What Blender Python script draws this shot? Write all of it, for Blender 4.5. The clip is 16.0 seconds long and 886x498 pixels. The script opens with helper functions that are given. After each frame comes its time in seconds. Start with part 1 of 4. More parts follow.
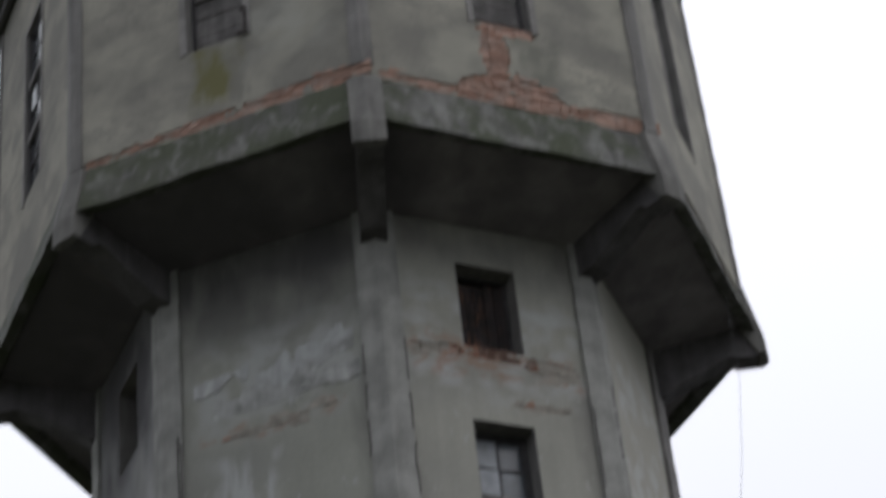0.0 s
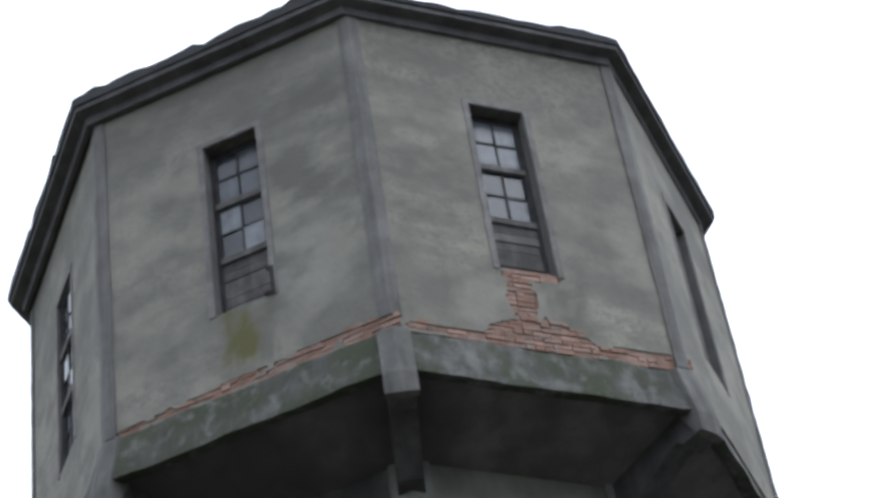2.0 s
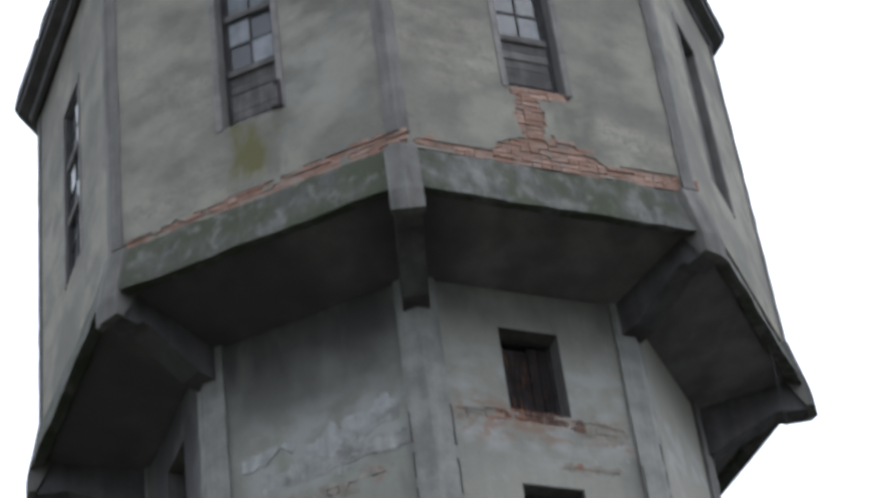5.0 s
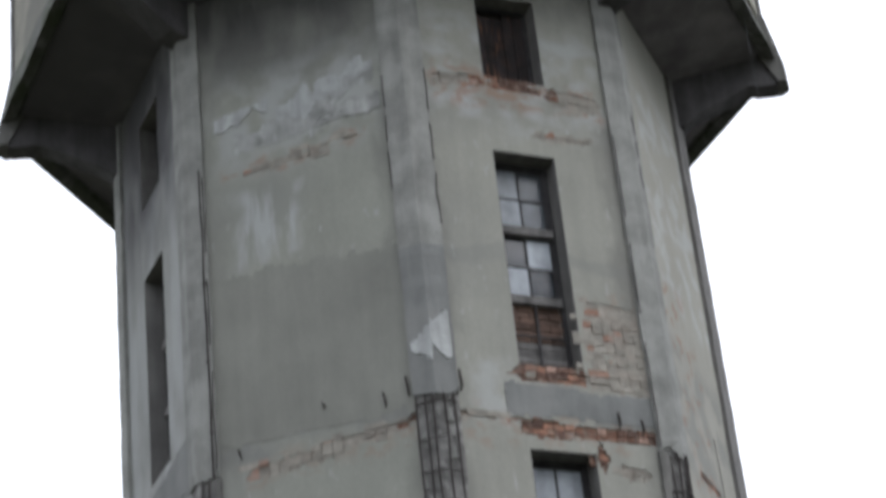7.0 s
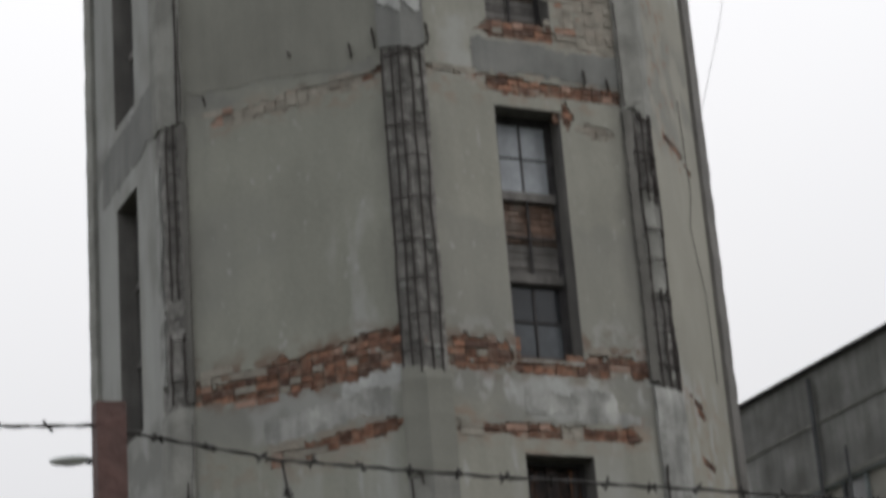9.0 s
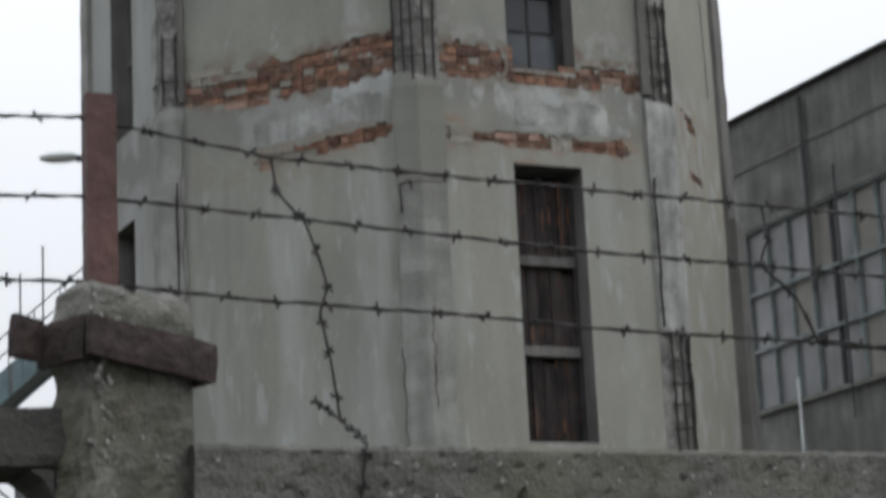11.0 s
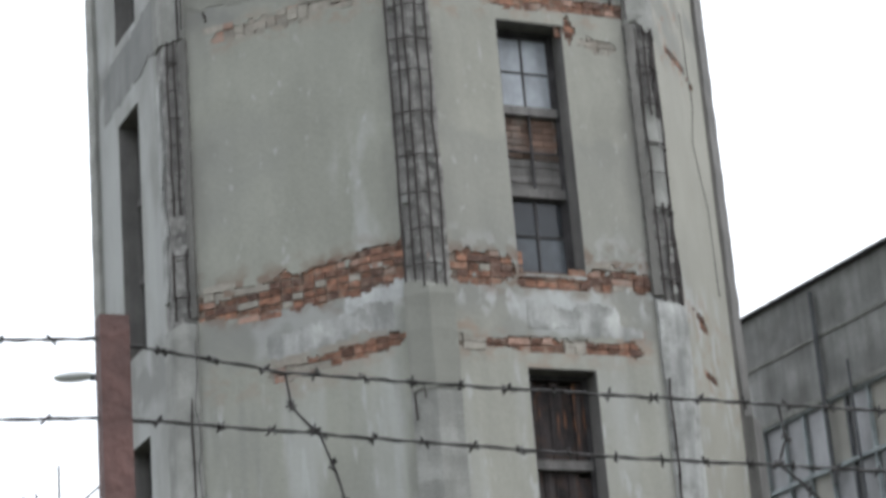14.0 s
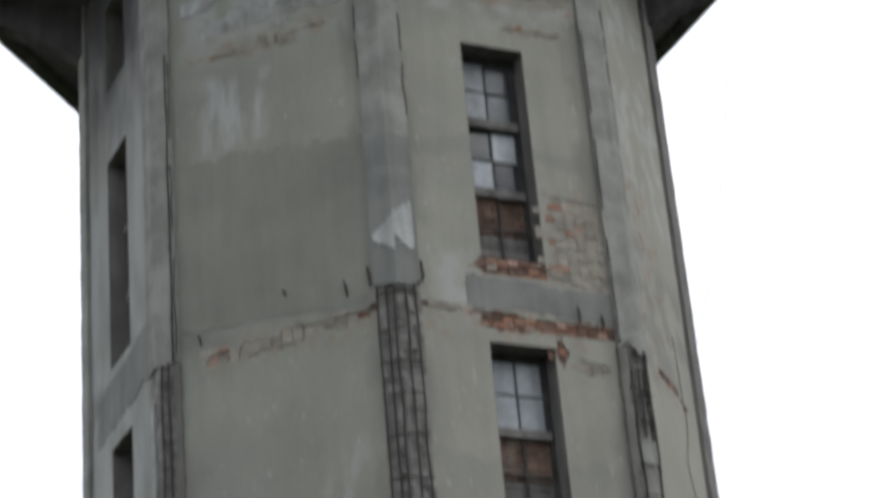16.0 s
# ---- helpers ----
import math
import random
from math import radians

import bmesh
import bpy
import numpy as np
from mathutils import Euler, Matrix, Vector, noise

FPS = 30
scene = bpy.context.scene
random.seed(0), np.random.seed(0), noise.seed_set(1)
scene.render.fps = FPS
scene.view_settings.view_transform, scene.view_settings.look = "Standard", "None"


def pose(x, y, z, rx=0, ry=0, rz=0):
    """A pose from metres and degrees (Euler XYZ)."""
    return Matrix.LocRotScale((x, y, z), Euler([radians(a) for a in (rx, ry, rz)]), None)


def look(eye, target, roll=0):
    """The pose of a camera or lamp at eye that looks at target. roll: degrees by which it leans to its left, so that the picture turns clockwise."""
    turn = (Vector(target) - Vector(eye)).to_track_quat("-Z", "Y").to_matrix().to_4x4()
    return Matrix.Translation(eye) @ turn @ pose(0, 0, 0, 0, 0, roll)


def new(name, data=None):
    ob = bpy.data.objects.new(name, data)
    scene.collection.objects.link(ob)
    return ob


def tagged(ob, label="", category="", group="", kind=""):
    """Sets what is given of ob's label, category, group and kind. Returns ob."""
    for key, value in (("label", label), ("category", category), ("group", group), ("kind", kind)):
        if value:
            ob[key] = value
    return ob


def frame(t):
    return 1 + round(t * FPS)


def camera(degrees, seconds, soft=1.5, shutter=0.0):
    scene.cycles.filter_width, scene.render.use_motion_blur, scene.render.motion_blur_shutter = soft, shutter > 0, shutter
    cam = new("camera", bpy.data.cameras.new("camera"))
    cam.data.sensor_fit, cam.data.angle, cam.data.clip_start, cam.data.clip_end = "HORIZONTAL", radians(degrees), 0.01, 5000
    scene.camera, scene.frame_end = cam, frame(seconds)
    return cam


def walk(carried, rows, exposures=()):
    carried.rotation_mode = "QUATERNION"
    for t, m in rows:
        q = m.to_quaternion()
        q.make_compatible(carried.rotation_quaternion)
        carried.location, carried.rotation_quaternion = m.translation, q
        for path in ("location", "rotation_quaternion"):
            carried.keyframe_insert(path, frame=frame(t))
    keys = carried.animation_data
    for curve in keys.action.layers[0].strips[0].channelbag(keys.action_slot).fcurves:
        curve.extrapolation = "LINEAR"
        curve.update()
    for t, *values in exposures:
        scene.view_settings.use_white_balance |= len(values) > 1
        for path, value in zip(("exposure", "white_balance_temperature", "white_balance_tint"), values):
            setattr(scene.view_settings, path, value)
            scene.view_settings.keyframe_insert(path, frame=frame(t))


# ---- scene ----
cam = camera(21.86, 16.0, soft=3.5, shutter=0.7)
EYE_X, EYE_Y = 0.0, -25.398
# seconds, height of the eye, turns
TURNS = [
    (0.0, 1.57, 126.444, 5.311, 1.482), (0.5, 1.57, 128.969, 6.773, 2.124), (1.0, 1.57, 130.531, 6.788, 4.369),
    (1.5, 1.57, 131.407, 7.062, 5.108), (2.0, 1.57, 132.938, 7.281, 4.157), (2.5, 1.57, 132.245, 6.931, 4.893),
    (3.0, 1.57, 131.678, 6.792, 4.401), (3.2, 1.57, 131.338, 6.709, 4.44), (5.3, 1.57, 127.628, 6.244, 3.261),
    (5.5, 1.57, 127.033, 5.959, 2.973), (6.0, 1.57, 124.271, 5.668, 2.562), (6.5, 1.57, 121.844, 5.724, 2.364),
    (7.0, 1.57, 119.809, 5.471, 2.17), (7.5, 1.57, 117.557, 5.294, 1.814), (8.0, 1.57, 115.486, 5.074, 1.554),
    (8.5, 1.57, 113.666, 4.626, 1.005), (9.0, 1.567, 111.048, 4.241, 0.606), (9.5, 1.5615, 109.46, 4.082, 0.386),
    (10.0, 1.5575, 107.254, 3.439, 0.188), (10.2, 1.5555, 106.544, 3.273, 0.035), (11.3, 1.552, 102.495, 2.5, -0.1),
    (11.85, 1.55, 100.7, 2.02, -0.15), (12.3, 1.55, 101.245, 2.16, -0.131), (12.5, 1.55, 101.845, 2.555, -0.019),
    (13.0, 1.551, 104.582, 3.703, 0.64), (13.5, 1.555, 107.428, 4.592, 0.753), (14.0, 1.56, 108.947, 4.47, 0.743),
    (14.5, 1.56, 110.407, 4.069, 0.196), (15.0, 1.5612, 111.722, 4.06, 0.454), (15.5, 1.5616, 114.162, 4.34, 0.392),
    (16.0, 1.562, 116.983, 4.645, 0.677),
]
EXPOSURES = [
    (0.0, -0.78, 6200, 14), (0.5, -0.62, 5900, 14), (1.0, -0.48, 5800, 13), (2.0, -0.22, 5800, 12), (3.0, -0.3, 5850, 12), (5.5, -0.07, 5900, 13), (6.0, 0.1, 6000, 14),
    (6.5, 0.2, 6050, 14), (7.0, -0.05, 6100, 12), (7.5, -0.3, 6150, 10), (8.0, -0.5, 6200, 10), (9.0, -0.69, 6600, 11), (9.5, -0.73, 6500, 11), (10.0, -0.73, 6430, 10), (12.5, 0.2, 6200, 10),
    (13.0, 0.3, 6200, 10), (13.5, 0.4, 6200, 10), (14.0, 0.27, 6200, 10), (15.0, -0.15, 6250, 10), (16.0, -0.35, 6300, 10),
]
walk(cam, [(t, pose(EYE_X, EYE_Y, h, a, b, d)) for t, h, a, b, d in TURNS], EXPOSURES)

# ---- world: bright overcast sky ----
world = bpy.data.worlds.new("overcast_sky")
scene.world = world
world.use_nodes = True
wn, wl = world.node_tree.nodes, world.node_tree.links
sky = wn.new("ShaderNodeTexSky")
sky.sky_type, sky.sun_disc = "NISHITA", False
sky.sun_elevation, sky.sun_rotation = radians(48), radians(150)
hs = wn.new("ShaderNodeHueSaturation")
hs.inputs["Saturation"].default_value = 0.25
wl.new(sky.outputs[0], hs.inputs["Color"])
# overcast cloud: three times as bright overhead as at the horizon, faintly uneven
tc = wn.new("ShaderNodeTexCoord")
sep = wn.new("ShaderNodeSeparateXYZ")
wl.new(tc.outputs["Generated"], sep.inputs[0])
rise = wn.new("ShaderNodeMapRange")
rise.inputs[1].default_value, rise.inputs[2].default_value, rise.inputs[3].default_value, rise.inputs[4].default_value = 0.0, 1.0, 0.8, 2.4
wl.new(sep.outputs[2], rise.inputs[0])
cl = wn.new("ShaderNodeTexNoise")
cl.inputs["Scale"].default_value, cl.inputs["Detail"].default_value = 1.6, 5
wl.new(tc.outputs["Generated"], cl.inputs["Vector"])
ramp = wn.new("ShaderNodeValToRGB")
ramp.color_ramp.elements[0].color = (9.7, 10.0, 10.5, 1)
ramp.color_ramp.elements[1].color = (11.3, 11.4, 11.6, 1)
wl.new(cl.outputs[0], ramp.inputs[0])
vm = wn.new("ShaderNodeVectorMath")
vm.operation = "SCALE"
wl.new(ramp.outputs[0], vm.inputs[0])
wl.new(rise.outputs[0], vm.inputs["Scale"])
mx = wn.new("ShaderNodeMix")
mx.data_type = "RGBA"
mx.inputs[0].default_value = 0.9
wl.new(hs.outputs[0], mx.inputs[6])
wl.new(vm.outputs[0], mx.inputs[7])
bg = wn["Background"]
bg.inputs["Strength"].default_value = 0.104
wl.new(mx.outputs[2], bg.inputs["Color"])
sun_data = bpy.data.lights.new("sun", "SUN")
sun_data.energy, sun_data.angle, sun_data.color = 1.45, radians(45), (1, 0.97, 0.92)
sun = new("sun", sun_data)
sun.matrix_world = look((34, -15, 48), (0, 0, 6))

# ---- materials ----
def mat(name, col, var=0.25, scale=3.0, rough=0.9, bump=0.15, streak=0.0, stain=None, stain_amt=0.0, stain_scale=0.8, metal=0.0, fine=40.0, rand=0.0, spec=0.3, regions=(), other=None):
    """Base colour with broad and fine variation, optional vertical streaks and stains, and relief."""
    m = bpy.data.materials.new(name)
    m.use_nodes = True
    n, l = m.node_tree.nodes, m.node_tree.links
    b = n["Principled BSDF"]
    b.inputs["Roughness"].default_value, b.inputs["Metallic"].default_value = rough, metal
    b.inputs["Specular IOR Level"].default_value = spec
    geo = n.new("ShaderNodeTexCoord")
    world_at = n.new("ShaderNodeNewGeometry").outputs["Position"]
    def noise_tex(s, detail, vec=None):
        t = n.new("ShaderNodeTexNoise")
        t.inputs["Scale"].default_value, t.inputs["Detail"].default_value = s, detail
        l.new(vec or world_at, t.inputs["Vector"])
        return t.outputs[0]
    def remap(v, a, c, lo, hi):
        r = n.new("ShaderNodeMapRange")
        r.inputs[1].default_value, r.inputs[2].default_value, r.inputs[3].default_value, r.inputs[4].default_value = a, c, lo, hi
        l.new(v, r.inputs[0])
        return r.outputs[0]
    def mul(a, c):
        r = n.new("ShaderNodeMath")
        r.operation = "MULTIPLY"
        l.new(a, r.inputs[0]), l.new(c, r.inputs[1])
        return r.outputs[0]
    broad, small = noise_tex(scale, 6), noise_tex(fine, 4)
    v = mul(remap(broad, 0.3, 0.7, 1 - var, 1 + var), remap(small, 0.25, 0.75, 1 - var * 0.6, 1 + var * 0.6))
    if streak:
        mp = n.new("ShaderNodeMapping")
        mp.inputs["Scale"].default_value = (7, 7, 0.55)
        l.new(world_at, mp.inputs["Vector"])
        v = mul(v, remap(noise_tex(1.0, 5, mp.outputs[0]), 0.35, 0.7, 1 + streak, 1 - streak))
    if rand:
        oi = n.new("ShaderNodeObjectInfo")
        v = mul(v, remap(oi.outputs["Random"], 0, 1, 1 - rand, 1 + rand))
    mixc = n.new("ShaderNodeMix")
    mixc.data_type, mixc.blend_type = "RGBA", "MULTIPLY"
    mixc.inputs[0].default_value = 1
    mixc.inputs[6].default_value = (*col, 1)
    l.new(v, mixc.inputs[7])
    out = mixc.outputs[2]
    if other:
        oi2 = n.new("ShaderNodeObjectInfo")
        mo = n.new("ShaderNodeMix")
        mo.data_type = "RGBA"
        wob = n.new("ShaderNodeMath")
        wob.operation = "FRACT"
        sc = n.new("ShaderNodeMath")
        sc.operation = "MULTIPLY"
        sc.inputs[1].default_value = 7.31
        l.new(oi2.outputs["Random"], sc.inputs[0])
        l.new(sc.outputs[0], wob.inputs[0])
        l.new(remap(wob.outputs[0], 0.35, 0.9, 0, 0.85), mo.inputs[0])
        l.new(out, mo.inputs[6])
        mo.inputs[7].default_value = (*other, 1)
        out = mo.outputs[2]
    if stain:
        ms = n.new("ShaderNodeMix")
        ms.data_type = "RGBA"
        l.new(remap(noise_tex(stain_scale, 8), 0.5, 0.68, 0, stain_amt), ms.inputs[0])
        l.new(out, ms.inputs[6])
        ms.inputs[7].default_value = (*stain, 1)
        out = ms.outputs[2]
    if regions:
        # blotches of a given colour in stretches of the wall, with torn outlines
        wt = n.new("ShaderNodeTexNoise")
        wt.inputs["Scale"].default_value, wt.inputs["Detail"].default_value = 2.2, 6
        l.new(geo.outputs["Object"], wt.inputs["Vector"])
        wv = n.new("ShaderNodeVectorMath")
        wv.operation = "MULTIPLY_ADD"
        l.new(wt.outputs[1], wv.inputs[0])
        wv.inputs[1].default_value = (0.5, 0.5, 0.5)
        l.new(geo.outputs["Object"], wv.inputs[2])
        sp = n.new("ShaderNodeSeparateXYZ")
        l.new(wv.outputs[0], sp.inputs[0])
        for u0, u1, z0, z1, soft, rc, amt, ns, lo, hi, stretch in regions:
            k = mul(remap(sp.outputs[0], u0 + 0.25 - soft, u0 + 0.25 + soft, 0, 1), remap(sp.outputs[0], u1 + 0.25 - soft, u1 + 0.25 + soft, 1, 0))
            k = mul(k, mul(remap(sp.outputs[2], z0 + 0.25 - soft, z0 + 0.25 + soft, 0, 1), remap(sp.outputs[2], z1 + 0.25 - soft, z1 + 0.25 + soft, 1, 0)))
            mp2 = n.new("ShaderNodeMapping")
            mp2.inputs["Scale"].default_value = (1, 1, stretch)
            l.new(world_at, mp2.inputs["Vector"])
            k = mul(k, remap(noise_tex(ns, 7, mp2.outputs[0]), lo, hi, 0, amt))
            mr = n.new("ShaderNodeMix")
            mr.data_type = "RGBA"
            l.new(k, mr.inputs[0])
            l.new(out, mr.inputs[6])
            mr.inputs[7].default_value = (*rc, 1)
            out = mr.outputs[2]
    l.new(out, b.inputs["Base Color"])
    if bump:
        bp = n.new("ShaderNodeBump")
        bp.inputs["Strength"].default_value, bp.inputs["Distance"].default_value = bump, 0.02
        l.new(small, bp.inputs["Height"])
        l.new(bp.outputs[0], b.inputs["Normal"])
    return m


PB = (0.234, 0.232, 0.203)
PS = (0.185, 0.187, 0.175)
# soot together with the overhang's shade, both painted into the plaster tops
SOOT_SHADE = (0.046, 0.044, 0.047)
WHITE, GREY, RUSTY, GREEN = (0.35, 0.36, 0.355), (0.16, 0.161, 0.152), (0.22, 0.13, 0.09), (0.11, 0.106, 0.045)
PLASTER = mat("grey_beige_plaster", PB, 0.10, 1.1, 0.95, 0.2, 0.06, PS, 0.6, 0.7, fine=25)
# includes darker upright strips along both edges of the face
PLASTER_R = mat("grey_beige_plaster_spalled", PB, 0.09, 1.1, 0.95, 0.2, 0.05, PS, 0.35, 0.7, fine=25, regions=(
    (-1.2, 1.2, 15.75, 17.2, 0.2, WHITE, 0.6, 2.6, 0.44, 0.64, 1.5), (-1.1, 1.1, 16.0, 16.5, 0.06, RUSTY, 0.6, 6.0, 0.46, 0.6, 1.5), (-1.2, 1.2, 8.1, 8.7, 0.05, GREY, 0.6, 1.6, 0.3, 0.5, 1.0), (-0.42, 0.62, 8.22, 8.58, 0.05, WHITE, 0.6, 2.0, 0.3, 0.45, 1.0),
    (-1.2, 1.2, 8.4, 8.75, 0.1, WHITE, 0.7, 7.0, 0.5, 0.6, 0.5), (0.98, 1.3, 8.8, 16.0, 0.08, (0.135, 0.132, 0.12), 0.65, 2.0, 0.36, 0.6, 0.4), (-1.3, -1.04, 8.8, 16.0, 0.06, (0.135, 0.132, 0.12), 0.45, 2.5, 0.4, 0.6, 0.4), (-1.2, 1.2, 4.0, 7.8, 0.3, WHITE, 0.4, 2.6, 0.5, 0.7, 0.22), (-1.2, 1.2, 4.0, 7.8, 0.2, WHITE, 0.5, 9.0, 0.6, 0.68, 0.3), (-1.2, 1.2, 8.7, 10.35, 0.04, GREY, 0.35, 0.8, 0.2, 0.5, 1.0), (-1.2, 1.2, 8.8, 16.0, 0.2, WHITE, 0.4, 11.0, 0.64, 0.7, 0.5), (-1.3, 1.3, 17.55, 18.6, 0.22, SOOT_SHADE, 0.5, 1.7, 0.3, 0.6, 0.6), (0.45, 1.15, 12.4, 13.5, 0.12, RUSTY, 0.75, 8.0, 0.5, 0.6, 1.6),
    (-0.95, -0.45, 12.0, 12.75, 0.1, WHITE, 0.5, 3.0, 0.35, 0.55, 1.0), (0.45, 1.2, 11.9, 12.2, 0.05, GREY, 0.85, 2.0, 0.36, 0.5, 1.0), (-1.2, 1.2, 8.6, 9.12, 0.09, (0.13, 0.085, 0.062), 0.7, 6.0, 0.47, 0.57, 1.2), (-1.2, 1.1, 7.88, 8.22, 0.05, RUSTY, 0.4, 5.0, 0.45, 0.58, 1.6), (-1.2, 1.2, 11.7, 12.1, 0.06, RUSTY, 0.3, 6.0, 0.5, 0.6, 1.5), (-1.2, 1.2, 8.6, 9.25, 0.07, WHITE, 0.3, 6.0, 0.5, 0.58, 1.0), (-1.2, 1.2, 13.9, 14.1, 0.03, GREY, 0.35, 1.0, 0.3, 0.5, 1.0)))
# both edges of this face get a darker upright strip too
PLASTER_L = mat("grey_beige_plaster_blotched", (0.224, 0.227, 0.198), 0.10, 1.1, 0.95, 0.2, 0.03, PS, 0.5, 0.7, fine=25, regions=(
    (-1.0, 1.2, 15.75, 16.95, 0.3, WHITE, 0.55, 2.6, 0.38, 0.58, 1.2), (-0.6, 0.8, 15.75, 16.3, 0.15, GREY, 0.5, 8.0, 0.54, 0.62, 1.6), (-0.78, 0.0, 14.35, 15.3, 0.08, WHITE, 0.7, 5.0, 0.44, 0.58, 0.18),
    (-1.2, 1.2, 8.15, 8.66, 0.06, GREY, 0.75, 1.5, 0.3, 0.55, 1.0), (-0.5, 1.1, 8.22, 8.6, 0.06, WHITE, 0.36, 2.0, 0.36, 0.46, 1.0), (0.5, 1.2, 8.5, 8.75, 0.06, WHITE, 0.7, 3.0, 0.35, 0.45, 1.0),
    (-1.2, 1.2, 4.0, 8.0, 0.3, WHITE, 0.5, 2.4, 0.48, 0.68, 0.16), (-1.2, 1.2, 4.0, 8.0, 0.25, WHITE, 0.5, 9.0, 0.58, 0.68, 0.25), (-1.2, 1.2, 4.0, 8.0, 0.25, GREY, 0.5, 3.4, 0.52, 0.66, 0.14), (-1.2, 1.2, 8.8, 15.0, 0.2, WHITE, 0.4, 11.0, 0.64, 0.7, 0.5), (0.55, 1.2, 8.9, 10.5, 0.12, WHITE, 0.45, 3.2, 0.46, 0.6, 0.3), (-1.3, 1.3, 16.95, 18.7, 0.35, SOOT_SHADE, 0.68, 1.5, 0.2, 0.52, 0.4), (-1.3, 1.3, 17.55, 18.7, 0.2, SOOT_SHADE, 0.6, 3.0, 0.3, 0.5, 0.3), (-0.9, 1.2, 11.72, 12.0, 0.06, RUSTY, 0.3, 7.0, 0.44, 0.58, 1.7), (-0.9, 0.9, 15.56, 15.74, 0.04, RUSTY, 0.5, 6.0, 0.48, 0.6, 1.8), (-1.1, 0.9, 7.75, 8.12, 0.06, RUSTY, 0.18, 6.0, 0.44, 0.58, 1.6),
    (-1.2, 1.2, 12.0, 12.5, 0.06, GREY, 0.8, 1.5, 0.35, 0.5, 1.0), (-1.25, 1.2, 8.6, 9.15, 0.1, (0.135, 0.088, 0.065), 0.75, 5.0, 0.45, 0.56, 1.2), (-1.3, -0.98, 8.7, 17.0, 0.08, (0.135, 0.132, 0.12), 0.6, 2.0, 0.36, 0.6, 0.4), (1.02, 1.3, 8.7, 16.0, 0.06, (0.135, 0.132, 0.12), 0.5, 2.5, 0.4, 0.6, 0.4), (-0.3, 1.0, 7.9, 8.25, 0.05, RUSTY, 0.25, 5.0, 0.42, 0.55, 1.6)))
PLASTER_LL = mat("grey_plaster_streaked", (0.225, 0.228, 0.215), 0.12, 1.1, 0.95, 0.2, 0.08, PS, 0.5, 0.7, fine=25, regions=((-1.2, 1.2, 4.0, 17.5, 0.2, WHITE, 0.45, 1.6, 0.46, 0.6, 0.4), (-1.2, 1.2, 12.0, 12.6, 0.1, GREY, 0.8, 2.0, 0.4, 0.5, 1), (-1.2, 1.2, 8.1, 8.7, 0.1, GREY, 0.8, 2.0, 0.4, 0.5, 1), (-1.3, 1.3, 15.9, 18.7, 0.6, SOOT_SHADE, 0.9, 1.5, 0.15, 0.48, 0.5)))
DB, DS = (0.262, 0.252, 0.208), (0.14, 0.136, 0.12)
UPPER = ((-2, 2, 19, 25, 0.2, DS, 0.75, 0.55, 0.42, 0.62, 1.4), (-2, 2, 19, 25, 0.2, DS, 0.6, 1.3, 0.47, 0.62, 2.0), (-2, 2, 19, 25, 0.2, DS, 0.5, 3.0, 0.5, 0.66, 1.3), (-2, 2, 19, 25, 0.2, DS, 0.5, 13.0, 0.54, 0.64, 1.5),
    (-2, 2, 19, 25, 0.2, (0.275, 0.268, 0.222), 0.6, 0.8, 0.5, 0.62, 1.3), (-2, 2, 23.3, 24.9, 0.25, DS, 0.45, 1.0, 0.36, 0.6, 1.6))
PLASTER_DRUM = mat("weathered_upper_plaster", DB, 0.12, 1.3, 0.95, 0.25, 0.05, DS, 0.4, 0.9, fine=25, regions=UPPER)
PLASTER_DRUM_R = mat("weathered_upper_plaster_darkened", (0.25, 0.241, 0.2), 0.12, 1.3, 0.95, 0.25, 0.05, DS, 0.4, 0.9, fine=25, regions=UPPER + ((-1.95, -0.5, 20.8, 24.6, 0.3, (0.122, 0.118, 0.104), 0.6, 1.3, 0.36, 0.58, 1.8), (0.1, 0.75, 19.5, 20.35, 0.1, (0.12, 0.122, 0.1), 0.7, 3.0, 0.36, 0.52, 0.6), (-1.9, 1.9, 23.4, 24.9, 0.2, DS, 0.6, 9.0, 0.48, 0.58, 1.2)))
PLASTER_DRUM_L = mat("weathered_upper_plaster_stained", (0.242, 0.234, 0.197), 0.12, 1.3, 0.95, 0.25, 0.05, DS, 0.4, 0.9, fine=25, regions=UPPER + ((0.35, 1.9, 21.2, 23.9, 0.3, (0.118, 0.114, 0.102), 0.8, 1.4, 0.34, 0.55, 1.6),
    (-0.28, 0.36, 19.5, 20.42, 0.07, GREEN, 0.95, 3.0, 0.3, 0.52, 0.45), (0.2, 0.5, 19.4, 20.4, 0.05, DS, 0.8, 3.0, 0.38, 0.5, 0.4), (0.3, 1.8, 20.0, 21.5, 0.25, (0.27, 0.272, 0.24), 0.6, 1.4, 0.45, 0.6, 1.5)))
PLASTER_RR = mat("pale_plaster_cracked", (0.262, 0.256, 0.222), 0.08, 1.1, 0.95, 0.2, 0.03, PS, 0.2, 0.7, fine=25, regions=((-1.2, 1.2, 11.7, 13.4, 0.2, GREY, 0.6, 2.2, 0.46, 0.56, 1.0), (-1.2, 1.2, 4.0, 9.0, 0.2, WHITE, 0.6, 4.0, 0.52, 0.62, 0.5), (-1.2, 1.2, 14.0, 17.2, 0.2, WHITE, 0.6, 2.6, 0.48, 0.6, 1.2),
    (-1.2, 0.2, 11.6, 14.2, 0.1, RUSTY, 0.6, 5.0, 0.56, 0.62, 1.2), (-1.2, 1.2, 7.8, 8.9, 0.1, RUSTY, 0.35, 5.0, 0.52, 0.62, 1.4)))
